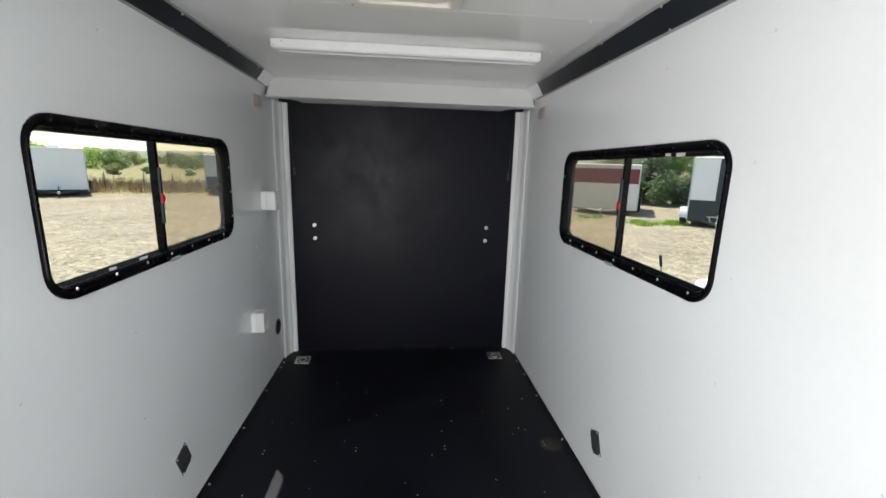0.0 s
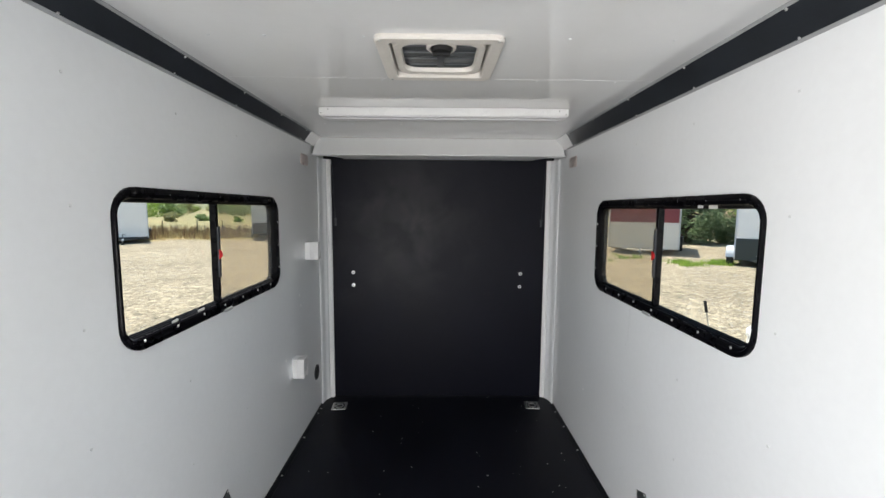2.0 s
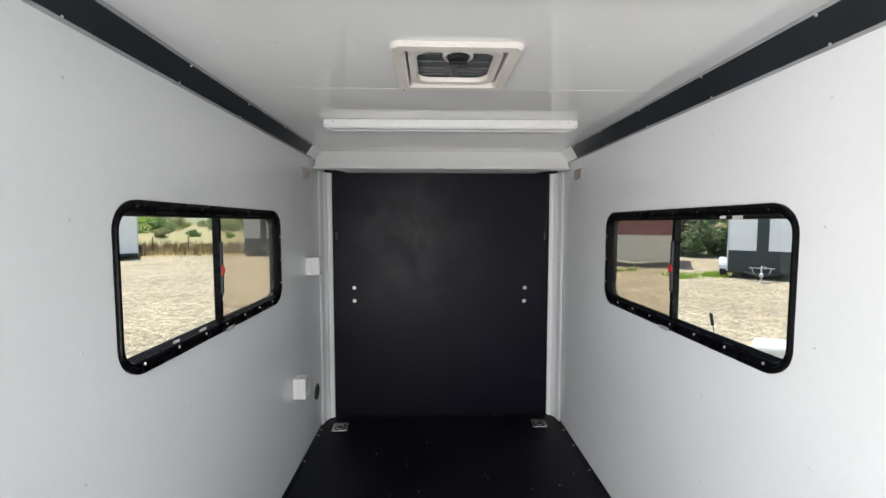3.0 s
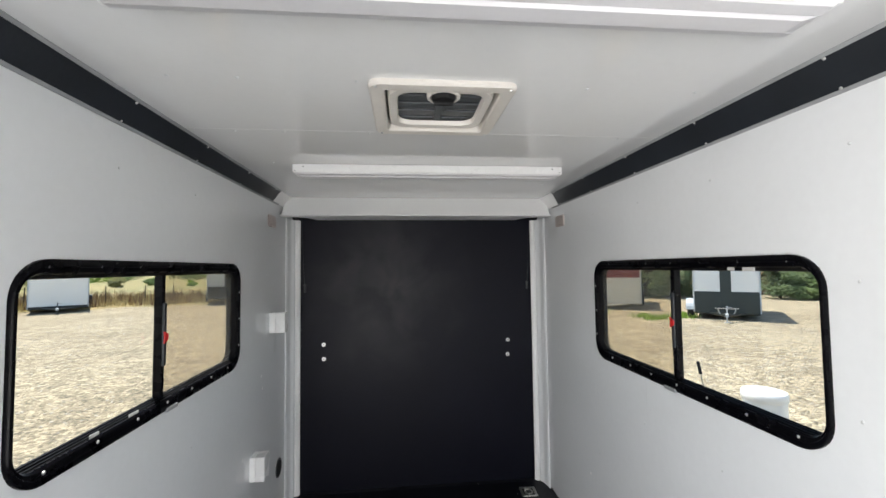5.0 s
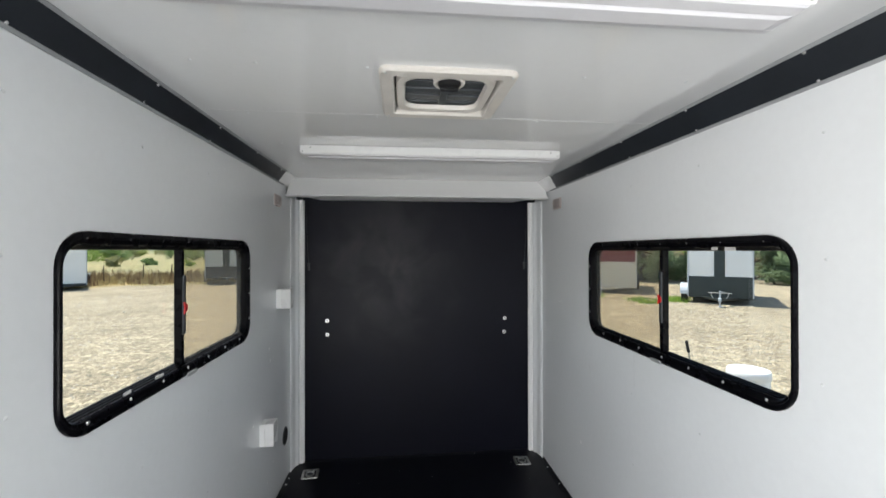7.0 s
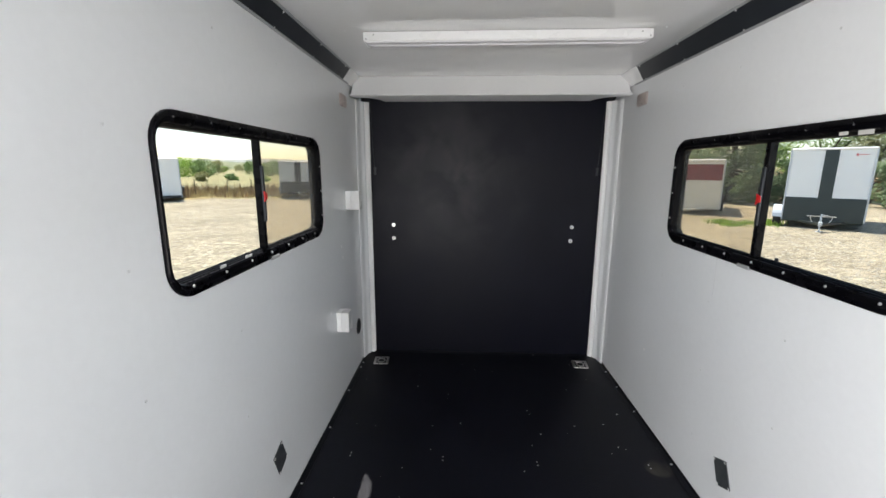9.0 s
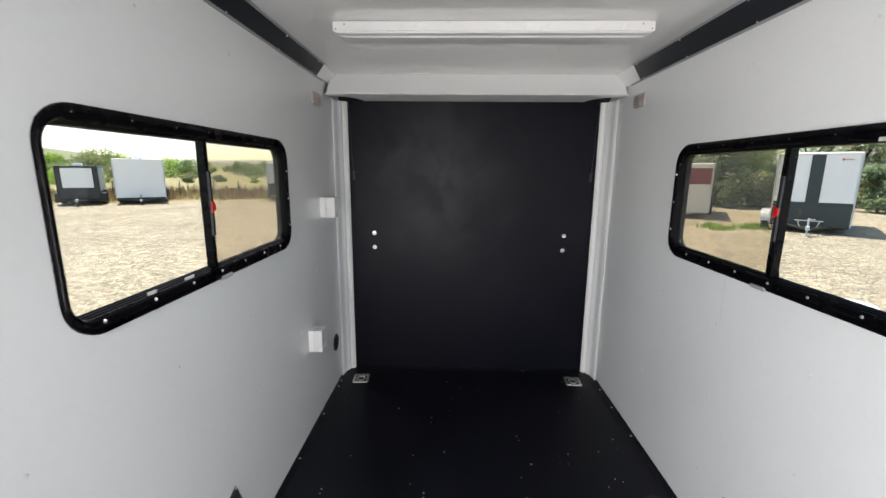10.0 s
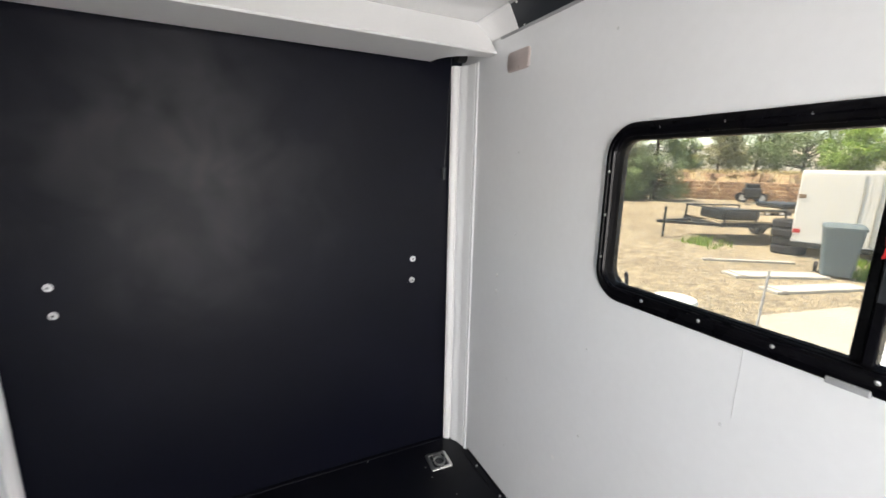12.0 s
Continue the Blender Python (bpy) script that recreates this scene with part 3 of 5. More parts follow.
# ---- ceiling lights ----
def ceiling_light(y, x0, x1, skew):
    f = thing("ceiling_light", "white enamel tube light fitting, unlit", "ceiling light", group="tube lights")
    xm = (x0 + x1) / 2
    f.matrix_basis = pose(xm, y, CEIL, 0, 0, skew)
    L = (x1 - x0) / 2
    at = lambda a, b, q: (q, a, b)
    bm = bmesh.new()
    prism(bm, [(0.0, -0.004), (0.0, -0.036), (0.003, -0.039), (0.012, -0.039), (0.012, -0.034), (0.088, -0.034), (0.088, -0.039), (0.097, -0.039), (0.100, -0.036), (0.100, -0.004)], at, -L, L)
    part("housing", bm, WHITE_LAMP, f)
    bm = bmesh.new()
    box(bm, -L + 0.02, L - 0.02, 0.008, 0.092, -0.0045, -0.0005)
    part("back_plate", bm, WHITE_LAMP, f)
    bm = bmesh.new()
    prism(bm, [(0.004, -0.0385), (0.006, -0.044), (0.026, -0.047), (0.030, -0.045), (0.034, -0.052), (0.068, -0.053), (0.074, -0.045), (0.078, -0.047), (0.094, -0.044), (0.096, -0.0385)], at, -L + 0.006, L - 0.006)
    for vv in bm.verts:
        if vv.co.z < -0.05:
            vv.co.x *= 1 - 0.035 / L
        elif vv.co.z < -0.04:
            vv.co.x *= 1 - 0.008 / L
    part("lens", bm, LENS, f, "frosted stepped lens")
    for q in (-L + 0.002, L - 0.002):
        bm = bmesh.new()
        box(bm, q - 0.002, q + 0.002, 0.005, 0.095, -0.0385, -0.0045, bevel=0.001)
        part("end_cap", bm, WHITE_LAMP, f)
    for q in (-L + 0.045, L - 0.045):
        bm = bmesh.new()
        rod(bm, (q, -0.0015, -0.014), (q, 0.001, -0.014), 0.0025, 10)
        part("screw_hole", bm, DARK, f)
        bm = bmesh.new()
        e = q + math.copysign(0.034, q)
        box(bm, e - 0.002, e + 0.002, -0.0012, 0.001, -0.033, -0.029)
        part("slot", bm, DARK, f)
    return f


ceiling_light(1.086, -0.593, 0.612, -0.5)
ceiling_light(2.318, -0.592, 0.630, -0.4)

# ---- roof vent ----
v = thing("roof_vent", "beige-white roof vent with grey fan and black crank knob", "roof vent")
vc, vd = ((VX0 + VX1) / 2, (VY0 + VY1) / 2), ((VX1 - VX0) / 2, (VY1 - VY0) / 2)
ring = lambda inset, z, r: [(x, y, z) for x, y in round_rect(VX0 + inset, VX1 - inset, VY0 + inset, VY1 - inset, r, 5)]
bm = bmesh.new()
loft(bm, [ring(0.0, CEIL - 0.0005, 0.03), ring(0.0, CEIL - 0.008, 0.03), ring(0.005, CEIL - 0.014, 0.027), ring(0.036, CEIL - 0.014, 0.012), ring(0.040, CEIL - 0.010, 0.010), ring(0.041, CEIL + 0.076, 0.010), ring(0.036, CEIL + 0.076, 0.010)])
part("garnish", bm, BEIGE, v, smooth=True)
bm = bmesh.new()
loft(bm, [ring(0.046, CEIL + 0.006, 0.05), ring(0.050, CEIL - 0.006, 0.05), ring(0.070, CEIL - 0.004, 0.045), ring(0.074, CEIL + 0.01, 0.045)])
part("inner_ring", bm, BEIGE, v, smooth=True)
bm = bmesh.new()
box(bm, VX0 + 0.025, VX1 - 0.025, VY0 + 0.025, VY1 - 0.025, CEIL + 0.0765, CEIL + 0.088)
part("lid", bm, GREY_PLATE, v, "dark smoked lid, shut")
for k in range(5):
    bm = bmesh.new()
    y = VY0 + 0.085 + k * 0.054
    box(bm, VX0 + 0.05, VX1 - 0.05, y, y + 0.038, CEIL + 0.018, CEIL + 0.026, m=None, bevel=0.003)
    part("louvre", bm, FAN, v)
bm = bmesh.new()
box(bm, vc[0] - 0.008, vc[0] + 0.016, VY0 + 0.09, VY1 - 0.09, CEIL + 0.006, CEIL + 0.016, bevel=0.003)
part("cross_bar", bm, FAN, v)
KX, KY = vc[0] + 0.006, VY0 + 0.090
circle = lambda rad, z: [(KX + rad * math.cos(2 * math.pi * i / 28), KY + rad * math.sin(2 * math.pi * i / 28), z) for i in range(28)]
bm = bmesh.new()
loft(bm, [circle(0.046, CEIL + 0.016), circle(0.046, CEIL - 0.006), circle(0.043, CEIL - 0.009), circle(0.036, CEIL - 0.008), circle(0.034, CEIL + 0.016)])
part("knob_ring", bm, BEIGE, v, "pale plastic ring round the knob", smooth=True)
bm = bmesh.new()
rows = loft(bm, [circle(0.033, CEIL + 0.014), circle(0.032, CEIL - 0.012), circle(0.028, CEIL - 0.018), circle(0.012, CEIL - 0.020)], close=False)
bm.faces.new(rows[-1])
box(bm, KX - 0.026, KX + 0.026, KY - 0.005, KY + 0.005, CEIL - 0.028, CEIL - 0.017, bevel=0.003)
part("crank_knob", bm, DARK, v, "black crank knob", smooth=True)
for x in (VX0 + 0.018, VX1 - 0.018):
    for y in (VY0 + 0.018, VY1 - 0.018):
        bm = bmesh.new()
        dome(bm, (x, y, CEIL - 0.014), (0, 0, -1), 0.005, 0.003)
        part("screw", bm, SCREW, v)

# ---- small fittings ----
for side in (-1, 1):
    mk = thing("marker_light_cover", "small pinkish plastic cover high on the wall", "cover", group="marker light covers")
    bm = bmesh.new()
    loop = lambda inset, d, r, side=side: [(side * (HALF - d), y, z) for y, z in round_rect(2.887 + inset, 3.018 - inset, 1.752 + inset, 1.822 - inset, r, 4)]
    rows = loft(bm, [loop(0.0, 0.0, 0.014), loop(0.001, 0.005, 0.013), loop(0.005, 0.008, 0.010)], close=False)
    bm.faces.new(rows[-1])
    part("lens", bm, PINKISH, mk, smooth=True)
    bm = bmesh.new()
    box(bm, min(side * (HALF - 0.007), side * (HALF - 0.0095)), max(side * (HALF - 0.007), side * (HALF - 0.0095)), 2.93, 2.98, 1.781, 1.784)
    part("rib", bm, PINKISH, mk)


def wall_box(y0, y1, z0, z1, depth, label):
    b = thing("junction_box", label, "junction box", group="junction boxes")
    bm = bmesh.new()
    box(bm, -HALF, -HALF + depth * 0.35, y0 + 0.002, y1 - 0.002, z0 + 0.002, z1 - 0.002)
    part("base", bm, WHITE_TRIM, b)
    bm = bmesh.new()
    box(bm, -HALF + depth * 0.35, -HALF + depth, y0, y1, z0, z1, bevel=0.004)
    part("cover", bm, WHITE_LAMP, b)
    bm = bmesh.new()
    box(bm, -HALF + depth * 0.3, -HALF + depth * 0.5, y1 - 0.001, y1 + 0.012, (z0 + z1) / 2 - 0.004, (z0 + z1) / 2 + 0.004)
    part("tab", bm, WHITE_LAMP, b)


wall_box(2.928, 2.993, 1.138, 1.254, 0.085, "small white plastic box on the wall by the door")
wall_box(2.640, 2.720, 0.452, 0.572, 0.071, "deeper white plastic box low on the wall")

# round wall hole: a black disc stands for the dark inside it
bm = bmesh.new()
rod(bm, (-HALF - 0.01, 3.112, 0.300), (-HALF + 0.0025, 3.112, 0.300), 0.052, 28)
g = thing("cable_grommet", "round hole in the wall, its dark a black disc in a black rim", "grommet")
part("disc", bm, DARK, g)
bm = bmesh.new()
made = loft(bm, [[(-HALF + d, 3.112 + r * math.cos(t), 0.300 + r * math.sin(t)) for t in [2 * math.pi * i / 28 for i in range(28)]] for d, r in ((0.001, 0.056), (0.005, 0.055), (0.005, 0.048), (0.001, 0.047))])
part("rim", bm, BLACK_TRIM, g)

for side, yc, zc, turn in ((-1, 1.850, 0.250, 21), (1, 1.885, 0.222, -24)):
    p = thing("blank_plate", "dark grey blanking plate screwed askew low on the wall", "plate", m=pose(side * HALF, yc, zc, turn), group="blanking plates")
    bm = bmesh.new()
    box(bm, min(0, -side * 0.004), max(0, -side * 0.004), -0.040, 0.040, -0.052, 0.052, bevel=0.0015)
    part("plate", bm, GREY_PLATE, p)
    for dy in (-0.034, 0.034):
        for dz in (-0.046, 0.046):
            bm = bmesh.new()
            dome(bm, (-side * 0.004, dy, dz), (-side, 0, 0), 0.0055, 0.003)
            part("screw", bm, SCREW, p)


def floor_ring(x, y, turn):
    r = thing("floor_tie_ring", "recessed steel tie-down ring in the floor", "tie-down ring", m=pose(x, y, 0, 0, 0, turn), group="tie-down rings")
    bm = bmesh.new()
    lp = lambda inset, z, q: [(a, b, z) for a, b in round_rect(-0.054 + inset, 0.054 - inset, -0.058 + inset, 0.058 - inset, q, 4)]
    loft(bm, [lp(0, 0.0005, 0.012), lp(0.002, 0.004, 0.011), lp(0.014, 0.004, 0.010), lp(0.018, 0.001, 0.010)])
    part("plate", bm, STEEL, r)
    bm = bmesh.new()
    rows = loft(bm, [lp(0.016, 0.0012, 0.010), lp(0.03, 0.0010, 0.01)], close=False)
    bm.faces.new(rows[-1])
    part("pan", bm, GREY_PLATE, r)
    bm = bmesh.new()
    pts = [(0.026 * math.cos(t), -0.008 + 0.028 * math.sin(t), 0.006) for t in [2 * math.pi * i / 16 for i in range(16)]]
    for a, b in zip(pts, pts[1:] + pts[:1]):
        rod(bm, a, b, 0.0045, 6)
    part("ring", bm, STEEL, r)
    bm = bmesh.new()
    box(bm, -0.022, 0.022, 0.016, 0.034, 0.002, 0.010, bevel=0.002)
    part("keeper", bm, STEEL, r)


floor_ring(-0.735, 3.197, 4)
floor_ring(0.712, 3.212, -4)

# specks, chips and screw pairs on the floor
rng = random.Random(4)
bm = bmesh.new()
for _ in range(70):
    x, y = rng.uniform(-0.8, 0.8), rng.uniform(1.0, 3.3)
    r = rng.uniform(0.0009, 0.0019)
    dome(bm, (x, y, 0.0006), (0, 0, 1), r * rng.uniform(1, 2), r * 0.5)
for x, y in ((-0.693, 2.185), (-0.693, 2.21), (-0.235, 2.178), (-0.235, 2.203), (0.221, 2.165), (0.221, 2.19), (0.752, 2.172), (0.752, 2.195), (-0.43, 2.85), (0.239, 2.614), (0.754, 2.605), (0.278, 2.401), (0.396, 3.345), (-0.149, 2.475)):
    dome(bm, (x, y, 0.0006), (0, 0, 1), 0.0035, 0.0015)
tagged(finish("floor_specks", bm, SPECK), "pale specks of grit and screw heads on the floor", "grit", kind="stuff")


# filled holes dabbed with white on the wall skin
bm = bmesh.new()
for x, y, z in ((HALF, 3.03, 0.965), (HALF, 3.03, 0.895), (HALF, 2.62, 0.40), (-HALF, 2.80, 0.93), (-HALF, 2.82, 0.86), (-HALF, 2.78, 0.19), (-HALF, 2.55, 0.60)):
    dome(bm, (x, y, z), (-1 if x > 0 else 1, 0, 0), 0.009, 0.0015)
tagged(finish("filler_dabs", bm, WHITE_LAMP), "small white dabs of filler on the walls", "filler", kind="stuff")


# ---- yard: ground, field, hills ----
def polar(az, d, z=GROUND):
    """A place on the yard by its bearing from the trailer, clockwise from straight ahead."""
    az += 0.65
    return Vector((d * math.sin(radians(az)), 0.4 + d * math.cos(radians(az)), z))


def aside(az, d, z=GROUND):
    """The same, from beside the ramp door."""
    az += 0.8
    return Vector((-0.02 + d * math.sin(radians(az)), 1.64 + d * math.cos(radians(az)), z))


bm = bmesh.new()
bm.faces.new([bm.verts.new((2500 * math.cos(t), 2500 * math.sin(t), GROUND)) for t in [2 * math.pi * i / 48 for i in range(48)]])
tagged(finish("ground", bm, GRAVEL), "pale sunlit gravel yard", "ground", kind="structure")


def sheet(name, rows, material, label, category):
    """A surface skinned from rows of equally many points."""
    bm = bmesh.new()
    v = [[bm.verts.new(p) for p in r] for r in rows]
    for r0, r1 in zip(v, v[1:]):
        for i in range(len(r0) - 1):
            bm.faces.new((r0[i], r0[i + 1], r1[i + 1], r1[i]))
    return tagged(finish(name, bm, material, True), label, category, kind="structure")


rng = random.Random(11)


def edge_of_field(az):
    return 28.6 + 1.2 * noise.noise(Vector((az * 0.35, 0, 0))) + (0.12 * (-25 - az) if az < -25 else 0.25 * (az + 25))


azs = [-75 + 1.5 * i for i in range(74)]
rows = []
for k, d in enumerate((0.0, 1.5, 6, 16, 40, 100, 220, 420)):
    rows.append([polar(a, edge_of_field(a) + d, GROUND + 0.006 + (0.0 if k == 0 else 0.05) + 0.0035 * d + 0.12 * noise.noise(Vector((a * 0.3, d * 0.05, 0))) * min(1, d / 20)) for a in azs])
sheet("field", rows, DRYGRASS, "dry golden grass field beyond the gravel", "field")


def ridge(name, az0, az1, d, base, tops, material, label, depth=120):
    n = 60
    rows = [[], [], [], []]
    for i in range(n + 1):
        a = az0 + (az1 - az0) * i / n
        h = np.interp(a, [t[0] for t in tops], [t[1] for t in tops])
        h *= 1 + 0.10 * noise.noise(Vector((a * 0.25, d * 0.01, 3))) + 0.04 * noise.noise(Vector((a * 1.3, d * 0.02, 8)))
        for r, (f, g) in zip(rows, ((0, 0.0), (0.25, 0.55), (0.6, 0.9), (1.0, 1.0))):
            r.append(polar(a, d + depth * f, base + h * g))
    return sheet(name, rows, material, label, "hills")


ridge("backdrop_green_hills", -80, -8, 330, 0.5, [(-80, 24), (-52, 20), (-46, 16), (-40, 10), (-30, 6.5), (-20, 6), (-8, 7)], HILL, "low green wooded hills far off")
ridge("backdrop_far_hills", -60, 20, 700, 0.5, [(-60, 16), (-40, 13), (-28, 17), (-15, 15), (20, 14)], FARHILL, "distant hills with haze put into their pale colour")
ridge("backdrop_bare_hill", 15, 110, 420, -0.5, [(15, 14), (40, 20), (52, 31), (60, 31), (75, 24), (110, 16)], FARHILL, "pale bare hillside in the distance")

# bank of red earth at the yard's far side
rows = []
for f, h in ((0.0, 0.0), (0.5, 0.32), (0.9, 0.55), (1.3, 0.72), (1.7, 1.10), (2.0, 1.34), (2.4, 1.52), (2.9, 1.76), (3.4, 1.88), (6.0, 2.0), (20.0, 2.0), (60.0, 2.6)):
    row = []
    for i in range(420):
        a = 34 + 66 * i / 419
        rough = 1.0 if 0 < f < 6 else 0.2
        d = 37.5 + 2.0 * noise.noise(Vector((a * 0.09, 1, 0))) + f + rough * (0.8 * noise.noise(Vector((a * 0.9, f, 4))) + 0.55 * noise.noise(Vector((a * 2.7, f * 1.7, 9))) + 0.35 * noise.noise(Vector((a * 6.5, f * 3.0, 2))))
        row.append(aside(a, d, GROUND + 0.004 + h * (1 + 0.12 * noise.noise(Vector((a * 0.5, f * 0.5, 7))) + 0.10 * rough * noise.noise(Vector((a * 3.5, f * 2.0, 3))))))
    rows.append(row)
sheet("earth_bank", rows[:10], DIRT, "bank of reddish bare earth", "earth bank")
sheet("bank_top", rows[9:], DRYGRASS, "dry grass on top of the earth bank", "field")


# courses of rough red blocks that hold the bank's face
rk = random.Random(8)
verts, faces = [], []
for row in range(5):
    a = 44.0 + 0.3 * (row % 2)
    while a < 92:
        d = 37.5 + 2.0 * noise.noise(Vector((a * 0.09, 1, 0))) - 0.75 + 0.20 * row + rk.uniform(-0.04, 0.04)
        wide, deep, tall = rk.uniform(0.30, 0.40), 0.5, rk.uniform(0.23, 0.265)
        p = aside(a, d, GROUND + 0.27 * row)
        out = (p - Vector((0, 1.64, p.z))).normalized()
        along = Vector((out.y, -out.x, 0))
        i = len(verts)
        for q in (0.0, 1.0):
            shrink = 0.035 * (1 - q)
            for u, z in ((-1, 0), (1, 0), (1, 1), (-1, 1)):
                verts.append(p + out * deep * q + along * u * (wide / 2 - shrink) + Vector((0, 0, (shrink if z == 0 else tall - shrink))))
        faces += [(i, i + 1, i + 2, i + 3), (i, i + 4, i + 5, i + 1), (i + 1, i + 5, i + 6, i + 2), (i + 2, i + 6, i + 7, i + 3), (i + 3, i + 7, i + 4, i), (i + 7, i + 6, i + 5, i + 4)]
        a += math.degrees((wide + rk.uniform(0.01, 0.04)) / d)
me = bpy.data.meshes.new("bank_blocks")
me.from_pydata([tuple(v) for v in verts], [], faces)
me.materials.append(leaf_mat("red_block", (0.36, 0.215, 0.12), (0.52, 0.34, 0.20)))
tagged(new("bank_blocks", me), "stacked rough reddish blocks facing the earth bank", "blocks", kind="stuff")

# ---- plants ----
def leaf_cloud(centres, count, size, rng, squash=1.0):
    """Small bent leaves scattered in clumps; returns verts and faces."""
    verts, faces = [], []
    for c, r in centres:
        for _ in range(max(4, int(count * r * r))):
            u = Vector((rng.gauss(0, 1), rng.gauss(0, 1), rng.gauss(0, 1))).normalized() * r * (rng.random() ** 0.4)
            u.z *= squash
            p = Vector(c) + u
            a = Vector((rng.gauss(0, 1), rng.gauss(0, 1), rng.gauss(0, 0.7))).normalized()
            b = a.orthogonal().normalized()
            q = size * rng.uniform(0.6, 1.4)
            i = len(verts)
            verts += [p - a * q, p + b * q * 0.45, p + a * q, p - b * q * 0.45]
            faces.append((i, i + 1, i + 2, i + 3))
    return verts, faces


def pour(name, verts, faces, material, parent=None):
    me = bpy.data.meshes.new(name)
    me.from_pydata([tuple(v) for v in verts], [], faces)
    me.materials.append(material)
    ob = new(name, me)
    ob.parent = parent
    return ob


def tree(place, h, w, material, label, seed, leaves=260, size=0.16, shape="broad", category="tree", ground=None):
    r = random.Random(seed)
    t = thing("tree" if shape != "bush" else "bush", label, category, m=Matrix.Translation(place))
    bm = bmesh.new()
    trunk = h * (0.9 if shape == "conifer" else 0.62)
    rod(bm, (0, 0, -0.1), (r.uniform(-.1, .1), r.uniform(-.1, .1), trunk), 0.028 * h, 8, 0.006 * h)
    centres = []
    if shape == "conifer":
        n = int(9 + h * 3)
        for i in range(n):
            f = i / (n - 1)
            z = h * (0.06 + 0.92 * f)
            reach = w * 0.5 * (1 - f) ** 0.8 * r.uniform(0.75, 1.15) + 0.08
            for k in range(max(2, int(6 * (1 - f) + 2))):
                a = r.uniform(0, 6.28)
                d = reach * r.uniform(0.35, 1.0)
                centres.append(((d * math.cos(a), d * math.sin(a), z - 0.12 * d), max(0.16, 0.32 * reach)))
                if k < 3:
                    rod(bm, (0, 0, z), (d * math.cos(a), d * math.sin(a), z - 0.12 * d), 0.012 * h * (1 - f) + 0.006, 5, 0.004)
    else:
        lo = 0.32 if shape == "broad" else 0.12
        for i in range(int(22 + 3 * h)):
            a, f = r.uniform(0, 6.28), r.random()
            z = h * (lo + (0.92 - lo) * f)
            d = w * 0.5 * math.sqrt(max(0.05, 1 - ((f - 0.42) / 0.62) ** 2)) * r.uniform(0.2, 0.95)
            c = (d * math.cos(a), d * math.sin(a), z)
            centres.append((c, w * r.uniform(0.11, 0.21)))
            if i < 9:
                rod(bm, (0, 0, z * 0.55), c, 0.012 * h, 6, 0.004 * h)
    part("trunk", bm, BARK, t)
    pour("crown", *leaf_cloud(centres, leaves / max(0.3, (w * 0.18) ** 2) / 5, size, r, 0.8), material, t)
    return t


# conifers and shrubs behind the trailers
for az, d, h, w, m, sh, lab, sd in (
        (31.5, 30, 8.5, 4.6, CONIFER, "conifer", "dark green conifer behind parked trailers", 1),
        (28.0, 33, 7.5, 4.8, CONIFER, "conifer", "dark green conifer behind parked trailers", 2),
        (34.6, 33, 6.6, 3.6, LIME, "broad", "bright lime-green leafy tree", 3),
        (39.0, 36, 5.2, 5.0, GREEN, "broad", "green leafy tree behind a trailer", 4),
        (42.8, 35, 5.0, 4.2, OLIVE, "broad", "olive-green leafy tree behind the yard", 5),
        (46.0, 34, 4.8, 5.0, GREEN, "broad", "green leafy tree behind the yard", 6),
        (47.0, 34, 6.6, 4.0, OLIVE, "conifer", "olive-green conifer behind the yard", 7),
        (50.6, 33.5, 7.4, 4.8, CONIFER, "conifer", "dense green conifer beside the earth bank", 8),
        (44.5, 31, 2.4, 3.2, CONIFER, "bush", "dark green shrub behind the gravel yard", 9),
        (37.0, 31, 2.6, 3.4, CONIFER, "bush", "dark green shrub behind the gravel yard", 10),
        (47.5, 31, 2.0, 3.0, GREEN, "bush", "dark green shrub behind the gravel yard", 12)):
    tree(polar(az, d), h, w, m, lab, sd, leaves=1250, size=0.085, shape=sh, category="bush" if sh == "bush" else "tree")
for az, d, h, w, m, lab, sd in (
        (58.5, 52, 5.2, 4.2, OLIVE, "olive-green tree on the earth bank", 21),
        (62.0, 58, 6.8, 6.4, GREEN, "large green tree above the earth bank", 22),
        (66.0, 60, 7.6, 7.0, GREEN, "large green tree above the earth bank", 23),
        (69.5, 50, 4.2, 4.4, LIME, "yellow-green shrub-like tree above the bank", 24),
        (73.5, 62, 6.8, 6.6, OLIVE, "olive-green tree above the earth bank", 25),
        (78.0, 60, 7.0, 6.5, GREEN, "large green tree above the earth bank", 26),
        (55.0, 60, 4.5, 4.0, GREEN, "green tree far behind the bank", 27)):
    tree(aside(az, d, GROUND + 1.9), h, w * 1.15, m, lab, sd, leaves=700, size=0.17, shape="full")
